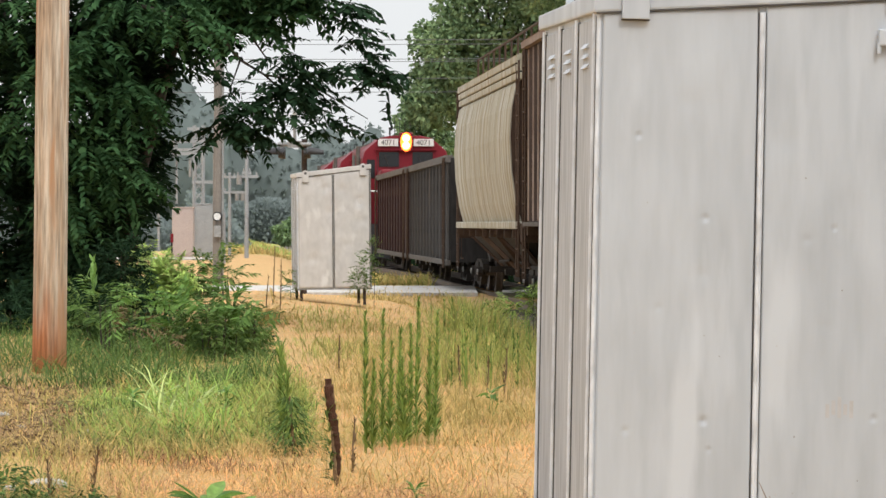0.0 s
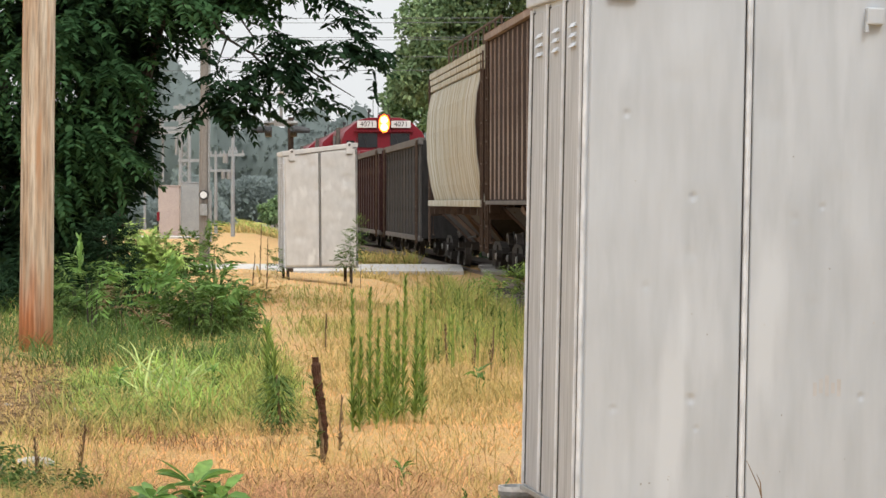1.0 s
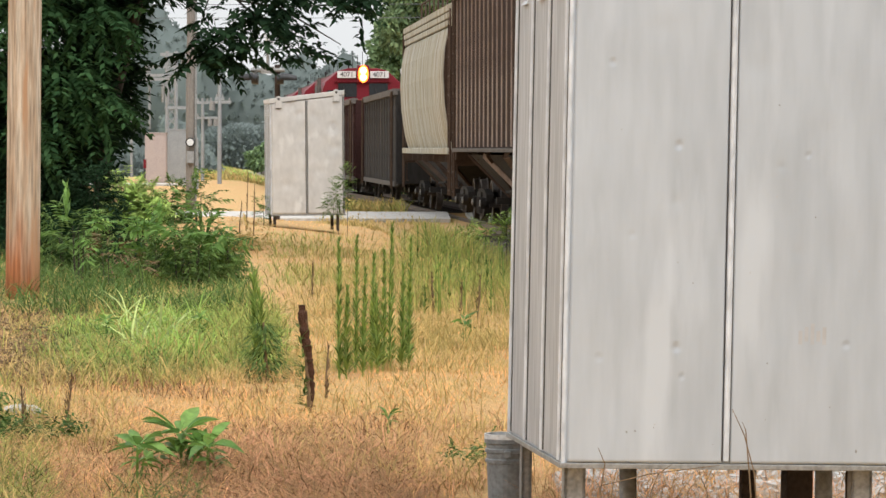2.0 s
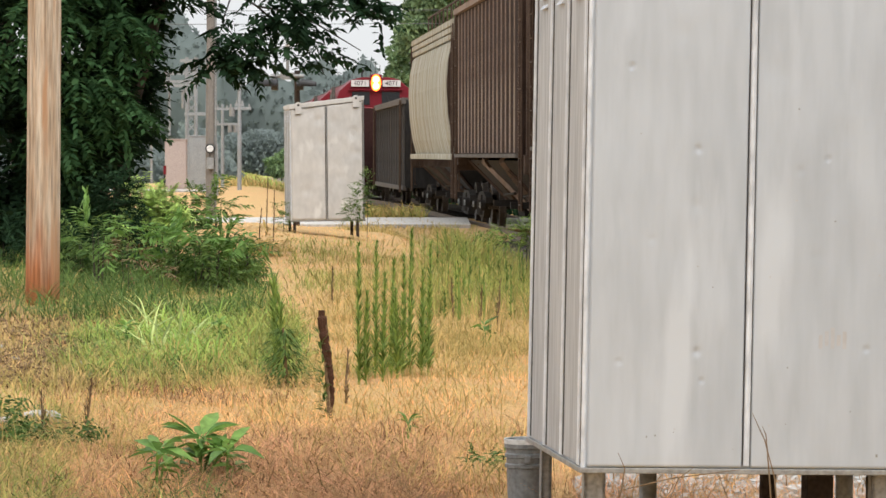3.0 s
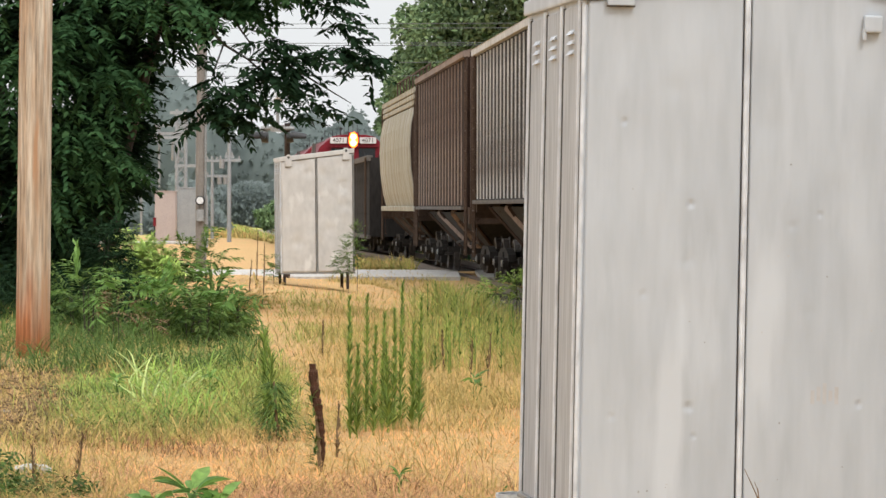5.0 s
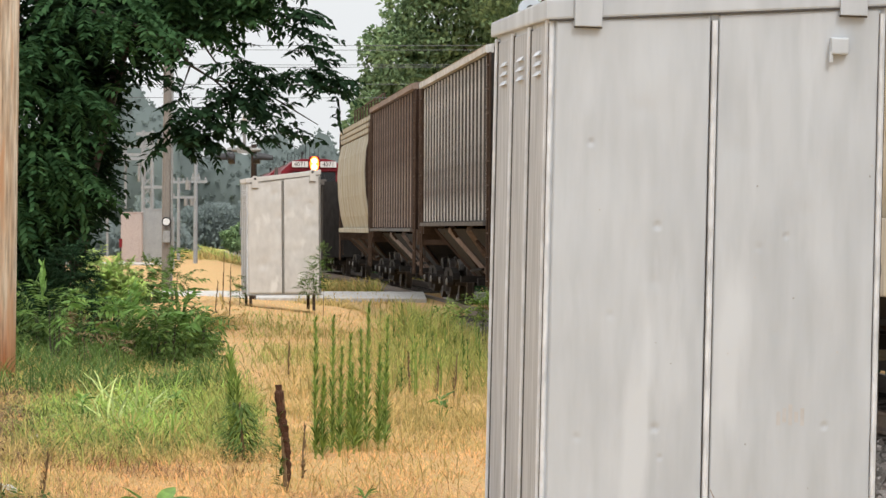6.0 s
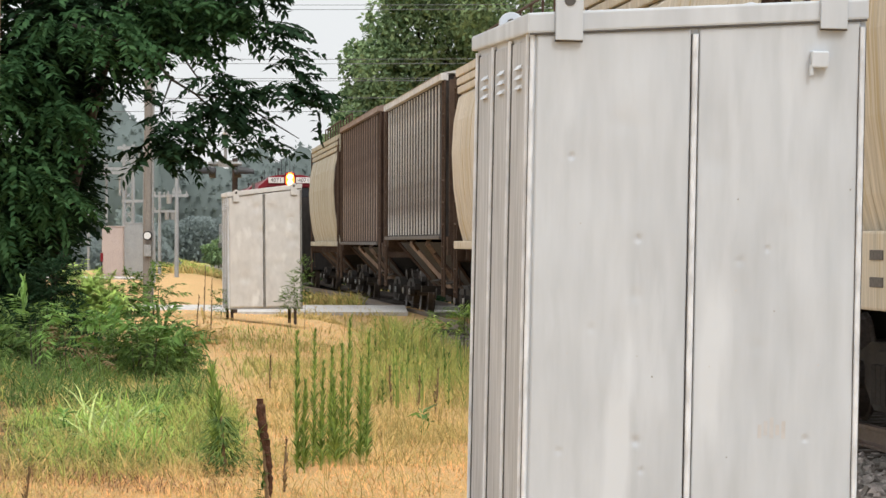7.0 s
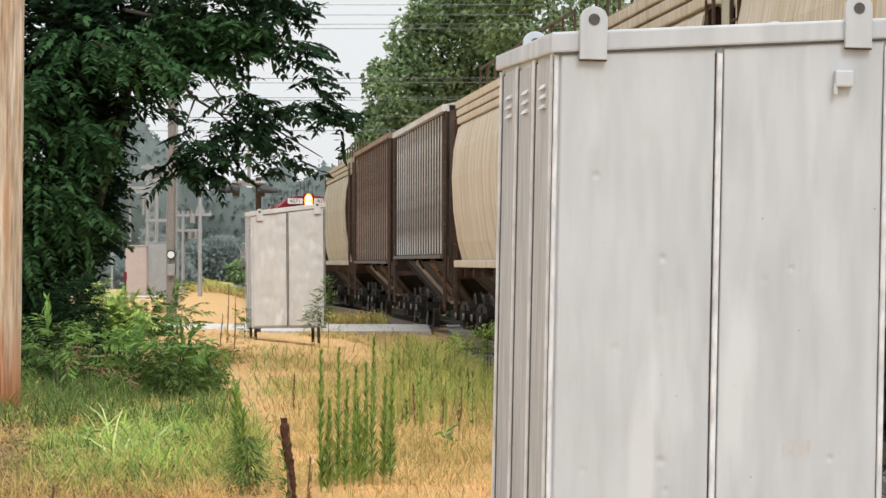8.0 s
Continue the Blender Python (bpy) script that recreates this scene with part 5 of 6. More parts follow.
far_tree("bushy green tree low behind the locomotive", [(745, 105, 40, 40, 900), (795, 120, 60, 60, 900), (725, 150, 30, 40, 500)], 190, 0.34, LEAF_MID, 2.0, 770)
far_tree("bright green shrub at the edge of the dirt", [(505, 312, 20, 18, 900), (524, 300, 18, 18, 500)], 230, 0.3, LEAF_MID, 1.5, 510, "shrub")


def distant_woods():
    """Rounded crowns far off, each a lumpy dome."""
    bm = bmesh.new()
    bmesh.ops.create_icosphere(bm, subdivisions=3, radius=1)
    ball = np.array([v.co[:] for v in bm.verts])
    tris = np.array([[v.index for v in f.verts] for f in bm.faces])
    bm.free()
    verts, faces, total, sprays, facing = [], [], 0, [], []
    x = -1500
    while x < 3000:
        d = 520 + 60 * noise.noise((x * 0.013, 9, 0))
        top = 165 + 50 * noise.noise((x * 0.004, 2, 0)) + 40 * noise.noise((x * 0.03, 5, 0))
        if 215 < x < 400:
            top = 35 + 40 * noise.noise((x * 0.03, 2, 0)) + 0.9 * max(0, x - 310)
        c_ = spot(x, 300, d)
        high = 1.4 + (295 - top) / 6162.7 * d
        wide = RNG.uniform(3.2, 5.2)
        lump = np.array([1 + 0.22 * noise.noise(Vector(q) * 2.2 + Vector((x, 0, 0))) + 0.14 * noise.noise(Vector(q) * 6 + Vector((x, 3, 0))) + 0.10 * noise.noise(Vector(q) * 14 + Vector((x, 7, 0))) for q in ball])
        p = ball * lump[:, None] * [wide, wide, high * 0.52] + [c_[0], d, high * 0.47]
        verts.append(p)
        faces.append(tris + total)
        total += len(p)
        if 150 < x < 1300:
            pick = RNG.integers(0, len(p), 1100)
            sprays.append(p[pick] + RNG.normal(0, 0.18, (1100, 3)))
            facing.append(ball[pick])
        x += RNG.uniform(24, 42)
    for ang in np.arange(24, 336, 2.2):  # the woods go on all round
        d = 500 + 50 * noise.noise((ang * 0.2, 3, 0))
        high, wide = RNG.uniform(11, 17), RNG.uniform(9, 13)
        p = ball * np.array([1 + 0.25 * noise.noise(Vector(q) * 2.2 + Vector((ang, 0, 5))) for q in ball])[:, None] * [wide, wide, high * 0.55] + [d * math.sin(radians(ang)), d * math.cos(radians(ang)), high * 0.45]
        verts.append(p)
        faces.append(tris + total)
        total += len(p)
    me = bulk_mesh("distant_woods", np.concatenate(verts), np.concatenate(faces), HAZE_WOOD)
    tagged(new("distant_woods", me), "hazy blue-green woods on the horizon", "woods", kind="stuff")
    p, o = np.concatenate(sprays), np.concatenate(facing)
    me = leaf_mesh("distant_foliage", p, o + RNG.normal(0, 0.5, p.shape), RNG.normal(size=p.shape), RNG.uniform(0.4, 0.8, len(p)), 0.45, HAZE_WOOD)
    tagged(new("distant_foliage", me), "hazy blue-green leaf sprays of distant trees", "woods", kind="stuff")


def undergrowth():
    """Dense dark bushes along the far side of the track."""
    # assumed growth, added to darken the gaps under the cars
    n = 26000
    y = RNG.uniform(14, 190, n)
    x = np.array([track_x(q) for q in y]) + RNG.uniform(3.3, 6.5, n)
    top = 1.7 + 0.9 * np.array([noise.noise((q * 0.25, 1, 4)) for q in y]) + 0.15 * (x - np.array([track_x(q) for q in y]))
    p = np.stack([x, y, RNG.random(n) * top - 0.1], 1)
    o = RNG.normal(size=(n, 3))
    me = leaf_mesh("undergrowth", p, o, RNG.normal(size=(n, 3)), RNG.uniform(0.18, 0.4, n), 0.16, LEAF_DARK)
    tagged(new("undergrowth", me), "dense dark green bushes beyond the track", "bushes", kind="stuff")


def verge_beyond():
    """Low dark weeds close along the far edge of the ballast."""
    # added mostly unseen, to keep bright ground from showing beneath the train
    n = 15000
    y = RNG.uniform(40, 190, n)
    x = np.array([track_x(q) for q in y]) + RNG.uniform(1.9, 3.6, n)
    p = np.stack([x, y, RNG.random(n) * 0.75 - 0.3], 1)
    me = leaf_mesh("verge_weeds", p, RNG.normal(size=(n, 3)), RNG.normal(size=(n, 3)), RNG.uniform(0.15, 0.3, n), 0.12, LEAF_DARK)
    tagged(new("verge_weeds", me), "low dark green weeds beyond the ballast", "weeds", kind="stuff")


def horizon_hedge():
    """A hazy belt of bushes where the track leaves the meadow."""
    n = 42000
    px = RNG.uniform(330, 720, n)
    y = RNG.uniform(296, 318, n)
    x = (px - 784) / 6162.7 * y
    top = 3.6 + 1.6 * np.array([noise.noise((q * 0.3, 5, 8)) + 0.5 * noise.noise((q * 1.1, 6, 8)) for q in x])
    p = np.stack([x, y, RNG.random(n) ** 0.8 * top - 0.3], 1)
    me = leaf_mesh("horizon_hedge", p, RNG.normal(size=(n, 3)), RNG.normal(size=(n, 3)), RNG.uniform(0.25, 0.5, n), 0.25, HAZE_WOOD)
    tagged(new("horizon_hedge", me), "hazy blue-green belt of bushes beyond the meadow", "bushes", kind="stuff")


def far_hedge():
    """Hazy bushes along the far edge of the dirt, behind the kiosks."""
    n = 14000
    px = RNG.uniform(-260, 432, n)
    y = RNG.uniform(188, 204, n)
    x = (px - 784) / 6162.7 * y
    top = 1.9 + 0.7 * np.array([noise.noise((q * 0.35, 2, 8)) for q in x]) - 1.3 * np.clip((px - 400) / 32, 0, 1)
    p = np.stack([x, y, RNG.random(n) * top - 0.2], 1)
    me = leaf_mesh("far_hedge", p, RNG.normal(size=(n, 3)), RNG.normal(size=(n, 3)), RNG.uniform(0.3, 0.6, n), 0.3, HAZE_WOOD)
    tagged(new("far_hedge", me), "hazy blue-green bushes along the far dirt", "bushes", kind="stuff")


undergrowth()
verge_beyond()
distant_woods()
horizon_hedge()
far_hedge()


def shrub(label, dist, masses, size, mat, name="shrub", pairs=7, slim=0.28):
    root = thing(name, label, "shrub", group="roadside shrubs")
    k = dist / 6162.7
    pts, out = [], []
    s = Shell()
    for px, py, rx, ry, n in masses:
        c_ = spot(px, py, dist)
        p, o = ball_points(n, c_, (rx * k, rx * k * 0.8, ry * k), 0.25)
        gz = ground_z(c_[0], c_[1])
        p[:, 2] = np.maximum(p[:, 2], gz + 0.05)
        pts.append(p)
        out.append(o * [1, 1, 0.6] + [0, 0, 0.45])
        for q in range(3 if size > 0.16 else 1):
            dx = RNG.uniform(-0.4, 0.4) * rx * k
            s = Shell()
            branch_shell(s, [(c_[0] + dx * 0.4, dist, gz - 0.05), (c_[0] + dx * 0.8, dist, (gz + c_[2]) / 2), (c_[0] + dx, dist - 0.05, c_[2] + 0.5 * ry * k)], 0.014 if size > 0.2 else 0.004, 0.002)
            part("stem", s, BARK, root)
    p, o = np.concatenate(pts), np.concatenate(out)
    b, a_, sd, L, w_ = compound(p, o + RNG.normal(0, 0.3, p.shape), RNG.uniform(0.6, 1.2, len(p)) * size, pairs, 0.32, slim)
    part("leaves", leaf_mesh("leaves", b, a_, sd, L, w_, mat), None, root)


shrub("feathery green sumac shrub in the weeds", 33.5, [(378, 478, 48, 42, 80), (325, 525, 62, 26, 65), (415, 488, 46, 46, 80), (385, 540, 75, 30, 80)], 0.30, LEAF_SHRUB)
shrub("bright green leafy shrub in the weeds", 32.5, [(370, 490, 50, 42, 60), (405, 505, 46, 40, 45), (300, 532, 52, 24, 40)], 0.27, LEAF_SHRUB)
shrub("upright green fronds of a young sumac", 32.8, [(380, 445, 58, 20, 16), (185, 440, 42, 18, 11), (455, 450, 26, 20, 8), (325, 470, 20, 20, 6)], 0.42, LEAF_BROAD, pairs=9)
shrub("pale green feathery shrub beside the pole", 34.5, [(165, 460, 40, 38, 60), (205, 515, 56, 34, 70), (150, 530, 40, 35, 50)], 0.34, LEAF_SHRUB)
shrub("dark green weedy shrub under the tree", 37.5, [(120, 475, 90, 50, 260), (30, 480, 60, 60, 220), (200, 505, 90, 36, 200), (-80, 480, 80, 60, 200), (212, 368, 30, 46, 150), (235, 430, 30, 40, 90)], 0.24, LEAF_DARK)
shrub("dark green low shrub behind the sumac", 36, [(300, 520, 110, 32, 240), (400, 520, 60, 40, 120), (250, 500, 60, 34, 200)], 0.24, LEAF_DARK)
shrub("bright yellow-green bush beyond the shrubs", 38.6, [(262, 380, 12, 30, 60), (280, 400, 18, 34, 110), (300, 385, 14, 26, 60), (318, 405, 12, 22, 40), (284, 430, 34, 22, 120), (254, 420, 12, 26, 60)], 0.24, LEAF_BRIGHT, pairs=7, slim=0.34)
shrub("tall fern-like green sprig", 50, [(397, 385, 16, 32, 30), (350, 400, 14, 40, 30), (330, 440, 40, 30, 60)], 0.40, LEAF_SHRUB, pairs=9)
shrub("thin weedy vine climbing the far cabinet", 49.4, [(648, 375, 14, 30, 60), (636, 398, 18, 14, 50), (660, 345, 7, 22, 30)], 0.14, LEAF_SHRUB)
shrub("small weed beside the far cabinet", 50.2, [(513, 400, 8, 22, 40)], 0.16, LEAF_SHRUB)
shrub("low leafy green weeds along the track", 44, [(905, 440, 26, 14, 50), (945, 432, 20, 24, 60), (850, 447, 26, 9, 30), (880, 447, 34, 9, 40), (965, 440, 24, 36, 70)], 0.17, LEAF_WEED, pairs=4, slim=0.5)
shrub("low dark green weeds around a whitish rock", 16.4, [(0, 790, 70, 40, 90), (-80, 800, 70, 50, 70), (50, 825, 60, 26, 60), (140, 835, 40, 22, 30)], 0.14, LEAF_SHRUB, pairs=5, slim=0.4)
shrub("low green weeds by the large cabinet", 15.2, [(870, 850, 30, 24, 22), (900, 835, 20, 20, 12)], 0.11, LEAF_SHRUB, pairs=4, slim=0.4)
shrub("tan dry creeper draped over the shrubs", 31.6, [(238, 474, 34, 13, 26), (300, 500, 24, 9, 9)], 0.17, GREY_TWIG, pairs=5)
shrub("grey-green dry bush beside the shrubs", 40, [(485, 460, 30, 34, 60), (470, 500, 40, 24, 60)], 0.2, GRASS_OLIVE)


def stalk_weed(x, y, high, mat, label, leaf=0.075, n=150, lean=0.0, bushy=0.35, name="tall_weed"):
    """Upright weed: one stem set all round with narrow leaves."""
    gz = ground_z(x, y)
    root = thing(name, label, "weed", pose(x, y, gz), "tall weeds")
    tip = np.array([lean, RNG.uniform(-0.03, 0.03), high])
    pts = [np.array([0, 0, -0.03]), tip * 0.5 + [RNG.uniform(-0.015, 0.015), 0, 0], tip]
    part("stem", branch_shell(Shell(), pts, 0.008, 0.003), LEAF_WEED if mat is not GREY_TWIG else GREY_TWIG, root)
    u = RNG.uniform(0.02, 1.0, n)
    b = tip * u[:, None]
    ang = RNG.uniform(0, 2 * math.pi, n)
    out = np.stack([np.cos(ang), np.sin(ang), RNG.uniform(0.9, 1.6, n) + 1.2 * u], 1)
    L = leaf * (1.25 - bushy * u) * RNG.uniform(0.7, 1.25, n)
    part("leaves", leaf_mesh("leaves", b, out, np.cross(out, [0, 0, 1.0]), L, 0.003 + L * 0.075, mat, 0.1, 0.2), None, root)


CLUMP = [(648, 452, 705), (676, 446, 690), (690, 510, 700), (705, 482, 690), (724, 478, 688), (738, 426, 686), (770, 452, 682), (758, 500, 684), (660, 540, 705), (716, 540, 695)]
for px, top, base in CLUMP:
    x, y = at_ground(px, base)
    high = (base - top) / 6162.7 * y
    stalk_weed(x, y, high, LEAF_WEED, "tall narrow-leaved green weed stalk in dry grass", 0.10, 300, RNG.uniform(-0.012, 0.016), 0.75)
x, y = at_ground(502, 690)
stalk_weed(x, y, 0.62, LEAF_WEED, "tall narrow-leaved green weed stalk in dry grass", 0.12, 230, -0.02)
x, y = at_ground(510, 692)
stalk_weed(x, y, 0.5, LEAF_WEED, "leafy green weed stalk beside dry creeper", 0.12, 130, -0.01)
for q in range(46):
    px, py = RNG.uniform(785, 990), RNG.uniform(500, 600)
    x, y = at_ground(px, py)
    if abs(x - track_x(y)) < 2.6:
        continue
    stalk_weed(x, y, RNG.uniform(0.2, 0.5), (LEAF_SHRUB, LEAF_WEED, GRASS_OLIVE)[q % 3], "slender green weed in tall grass", 0.075, 34)
for px, top, base in ((482, 375, 480), (470, 430, 500), (495, 400, 490), (860, 535, 600), (815, 520, 590), (890, 520, 600), (625, 640, 735), (600, 510, 570), (160, 700, 790), (95, 720, 820)):
    x, y = at_ground(px, base)
    stalk_weed(x, y, (base - top) / 6162.7 * y, GREY_TWIG, "dry brown weed stalk", 0.05, 70, RNG.uniform(-0.04, 0.04), name="dry_weed")


def dead_mullein():
    x, y = at_ground(598, 760)
    k = y / 6162.7
    root = thing("dead_mullein", "dead dark brown mullein stalk with a thick seed head", "dead weed", pose(x, y, ground_z(x, y)))
    tip = np.array([-13 * k, 0, 192 * k])
    part("stalk", branch_shell(Shell(), [np.array([0, 0, -0.03]), tip * 0.5, tip * 0.95], 0.018, 0.016), GREY_TWIG, root)
    rings = []
    for q in np.linspace(0.06, 1.0, 40):
        c_ = tip * q + np.array([0.012 * math.sin(q * 5.0), 0, 0])
        r = 0.021 * (0.6 + 0.7 * q if q < 0.93 else 0.85) * (1 + 0.25 * noise.noise((q * 14, 3, 1))) * (0.9 + 0.25 * RNG.random())
        rings.append([(c_[0] + r * math.cos(w_) * RNG.uniform(0.75, 1.2), c_[1] + r * math.sin(w_), c_[2]) for w_ in np.linspace(0, 2 * math.pi, 12, endpoint=False)])
    part("seed_head", Shell().loft(rings), DEAD_BROWN, root, "shaggy dark brown seed head")
    u = RNG.uniform(0.0, 0.85, 80) ** 1.3
    b = tip * u[:, None] + np.array([-0.028, -0.01, 0])
    o = RNG.normal(size=(80, 3)) * [1, 1, 0.4] + [0, 0, 0.7]
    part("leaves", leaf_mesh("leaves", b, o, np.cross(o, [0, 0, 1.0]), RNG.uniform(0.04, 0.09, 80), 0.016, LEAF_SHRUB), None, root, "green creeper leaves")


dead_mullein()


def vine_heap():
    x, y = at_ground(522, 708)
    root = thing("vine_heap", "small heap of dark creeper over a dead stalk", "vine", pose(x, y, ground_z(x, y)))
    part("stem", branch_shell(Shell(), [np.array([0, 0, -0.02]), np.array([-0.02, 0, 0.2]), np.array([-0.03, 0, 0.36])], 0.012, 0.006), GREY_TWIG, root)
    u = RNG.random(520)
    ang = RNG.uniform(0, 2 * math.pi, 520)
    r = (0.125 - 0.085 * u ** 2) * RNG.uniform(0.4, 1.1, 520) * (1 + 0.35 * np.sin(3 * ang + 6 * u))
    b = np.stack([r * np.cos(ang) - 0.03 * u, r * np.sin(ang), 0.36 * u], 1)
    o = np.stack([np.cos(ang), np.sin(ang), RNG.uniform(-0.8, 0.2, 520)], 1)
    part("leaves", leaf_mesh("leaves", b, o, np.cross(o, [0, 0, 1.0]), RNG.uniform(0.04, 0.09, 520), 0.014, LEAF_SHRUB), None, root)


vine_heap()


def broad_weed(px, base, high, spread, n, label, stems=1):
    """Weed with whorls of folded, drooping leaves on one or more stems."""
    x, y = at_ground(px, base)
    root = thing("broadleaf_weed", label, "weed", pose(x, y, ground_z(x, y)), "broadleaf weeds")
    for q in range(stems):
        lean = Vector((0, 0, 0)) if q == 0 else Vector((math.cos(q * 2.3 + 2.6), 0.6 * math.sin(q * 2.3), 0)) * spread * 0.8
        tall = high * (1 if q == 0 else RNG.uniform(0.55, 0.8))
        part("stem", branch_shell(Shell(), [np.array([0, 0, -0.03]), np.array([lean.x * 0.6, lean.y * 0.6, tall * 0.5]), np.array([lean.x, lean.y, tall * 0.97])], 0.008, 0.004), LEAF_BROAD, root)
        count = n if q == 0 else n // 2
        for j in range(count):
            a_ = j * 2.4 + q
            u = 0.98 if j < 0.6 * count else RNG.uniform(0.4, 0.9)
            L = spread * (1.0 if q == 0 else 0.7) * RNG.uniform(0.6, 1.1) * (1 if u > 0.95 else 0.8)
            d = Vector((math.cos(a_), math.sin(a_), 0))
            roll = RNG.uniform(-0.5, 0.5)
            sd = Vector((-math.sin(a_) * math.cos(roll), math.cos(a_) * math.cos(roll), math.sin(roll)))
            rise, sag = RNG.choice((RNG.uniform(0.0, 0.4), RNG.uniform(0.5, 1.0))), RNG.uniform(0.15, 0.5)
            start = Vector((lean.x * u, lean.y * u, tall * u))
            rings = []
            for t in np.linspace(0, 1, 9):
                c_ = start + d * L * t + Vector((0, 0, L * (rise * t - sag * t * t)))
                w_ = L * 0.17 * (math.sin(math.pi * max(0.0, (t - 0.14) / 0.86) ** 0.75) + 0.04) * (1 + 0.08 * math.sin(t * 23 + j))
                lift = Vector((0, 0, 0.45 * w_))
                rings.append([c_ - sd * w_ + lift, c_, c_ + sd * w_ + lift])
            part("leaf", Shell().loft(rings, False, False), LEAF_BROAD, root, smooth=True, fix=False)


broad_weed(368, 876, 0.19, 0.19, 22, "leafy green pokeweed plant in dead grass", 4)
broad_weed(290, 895, 0.18, 0.15, 14, "low green broadleaf weed in dead grass", 2)
broad_weed(415, 885, 0.16, 0.15, 12, "low green broadleaf weed in dead grass", 2)
broad_weed(868, 640, 0.17, 0.11, 11, "small pale green weed in dry grass", 3)
broad_weed(735, 800, 0.09, 0.08, 9, "small yellow-green weed in dry grass", 2)
broad_weed(400, 640, 0.2, 0.10, 12, "small yellow-green weed in dry grass", 2)
broad_weed(235, 655, 0.22, 0.10, 14, "small yellow-green weed in dry grass", 3)


def rock(px, py, wide, label):
    x, y = at_ground(px, py)
    bm = bmesh.new()
    bmesh.ops.create_icosphere(bm, subdivisions=3, radius=1)
    for v in bm.verts:
        v.co *= 1 + 0.35 * noise.noise(v.co * 1.4 + Vector((px, 0, 0))) + 0.1 * noise.noise(v.co * 5)
        v.co = Vector((v.co.x * wide / 2, v.co.y * wide / 3, v.co.z * wide / 5))
    me = bpy.data.meshes.new("rock")
    bm.to_mesh(me)
    bm.free()
    me.materials.append(ROCK)
    ob = new("rock", me)
    ob.matrix_basis = pose(x, y, ground_z(x, y) + wide / 4)
    tagged(ob, label, "rock", "rocks")


rock(88, 778, 0.20, "flat whitish rock lying in dry grass")
rock(25, 776, 0.12, "whitish stone lying in dry grass")
for px, py, w_ in ((5, 640, 0.09), (38, 658, 0.06), (152, 672, 0.07), (122, 548, 0.08), (270, 820, 0.04)):
    rock(px, py, w_, "small pale stone in the weeds")

# ---- grass: blades in broad, uneven drifts ----


def drift(name, label, mat, n, area, height, bend, width, patch=0.0, patch_scale=0.8, seed=0.0, ellipse=False, clear=2.2):
    """Blades scattered over a stretch of ground, given by the bearing and depth of its corners."""
    x0, x1, y0, y1 = area
    px, py = RNG.uniform(x0, x1, n), RNG.uniform(y0, y1, n)
    if ellipse:
        q = ((px - (x0 + x1) / 2) / ((x1 - x0) / 2)) ** 2 + ((py - (y0 + y1) / 2) / ((y1 - y0) / 2)) ** 2
        ok = q < RNG.uniform(0.2, 1.0, n)
        px, py = px[ok], py[ok]
    # the stand thins out towards its far edge and its two ends
    thin = np.clip((py - y0) / (0.3 * (y1 - y0)), 0.08, 1) * np.clip((px - x0) / (0.1 * (x1 - x0)), 0.15, 1) * np.clip((x1 - px) / (0.1 * (x1 - x0)), 0.15, 1)
    ok = RNG.random(len(px)) < thin
    px, py = px[ok], py[ok]
    # a trodden bare patch by the wooden pole keeps only litter
    bare = (px < 140 + 40 * np.sin(py * 0.11) + RNG.normal(0, 35, len(px))) & (py > 572) & (py < 690) & (RNG.random(len(px)) < 0.6)
    if name != "brush_litter":
        px, py = px[~bare], py[~bare]
    d = 1.4 * 6162.7 / (py - 295)
    x = (px - 784) / 6162.7 * d
    ok = np.array([noise.noise((a_ * patch_scale, b_ * patch_scale * 0.45, seed)) > patch - 0.25 * RNG.random() and abs(a_ - track_x(b_)) > clear and (name == "dead_grass" or not (0.42 < a_ < 1.62 and 11.1 < b_ < 12.75)) for a_, b_ in zip(x, d)])
    x, d = x[ok], d[ok]
    base = np.array([(a_, b_, ground_z(a_, b_) - 0.01) for a_, b_ in zip(x, d)])
    ang = RNG.uniform(0, 2 * math.pi, len(x))
    ahead = np.stack([np.cos(ang), np.sin(ang), 0 * ang], 1)
    h = RNG.uniform(*height, len(x))
    me = blade_mesh(name, base, ahead, h, RNG.uniform(*bend, len(x)), RNG.uniform(0.6, 1.3, len(x)) * width * (1 + d / 60), mat)
    tagged(new(name, me), label, "grass", kind="stuff")


W, WIDE = (-260, 1120), (-260, 1720)
# straw and dead grass
drift("dry_grass", "short straw-coloured dry grass", DRY, 26000, (*W, 520, 800), (0.03, 0.13), (0.5, 2.0), 0.0036, -0.05, 0.7, 1)
drift("dry_grass", "sparse pale dry grass on the far dirt", DRY, 20000, (*W, 418, 530), (0.02, 0.09), (0.6, 2.0), 0.0045, -0.4, 0.5, 2)
drift("dry_grass", "matted straw lying on the dirt", DRY, 26000, (150, 1100, 500, 800), (0.015, 0.06), (1.4, 2.2), 0.0042, -0.25, 0.9, 41)
drift("dry_grass", "straw-coloured tangled dry grass", DRY, 13000, (*WIDE, 690, 1010), (0.06, 0.24), (0.8, 2.2), 0.0028, 0.0, 1.5, 4)
drift("dead_grass", "reddish brown dead grass in tangled drifts", DRY_RED, 24000, (*WIDE, 740, 1010), (0.08, 0.28), (0.8, 2.2), 0.0028, 0.05, 0.8, 3)
drift("dead_grass", "dark reddish dead grass strands", DRY_RED, 9000, (380, 760, 785, 1010), (0.12, 0.34), (0.9, 2.2), 0.003, -0.1, 1.8, 23)
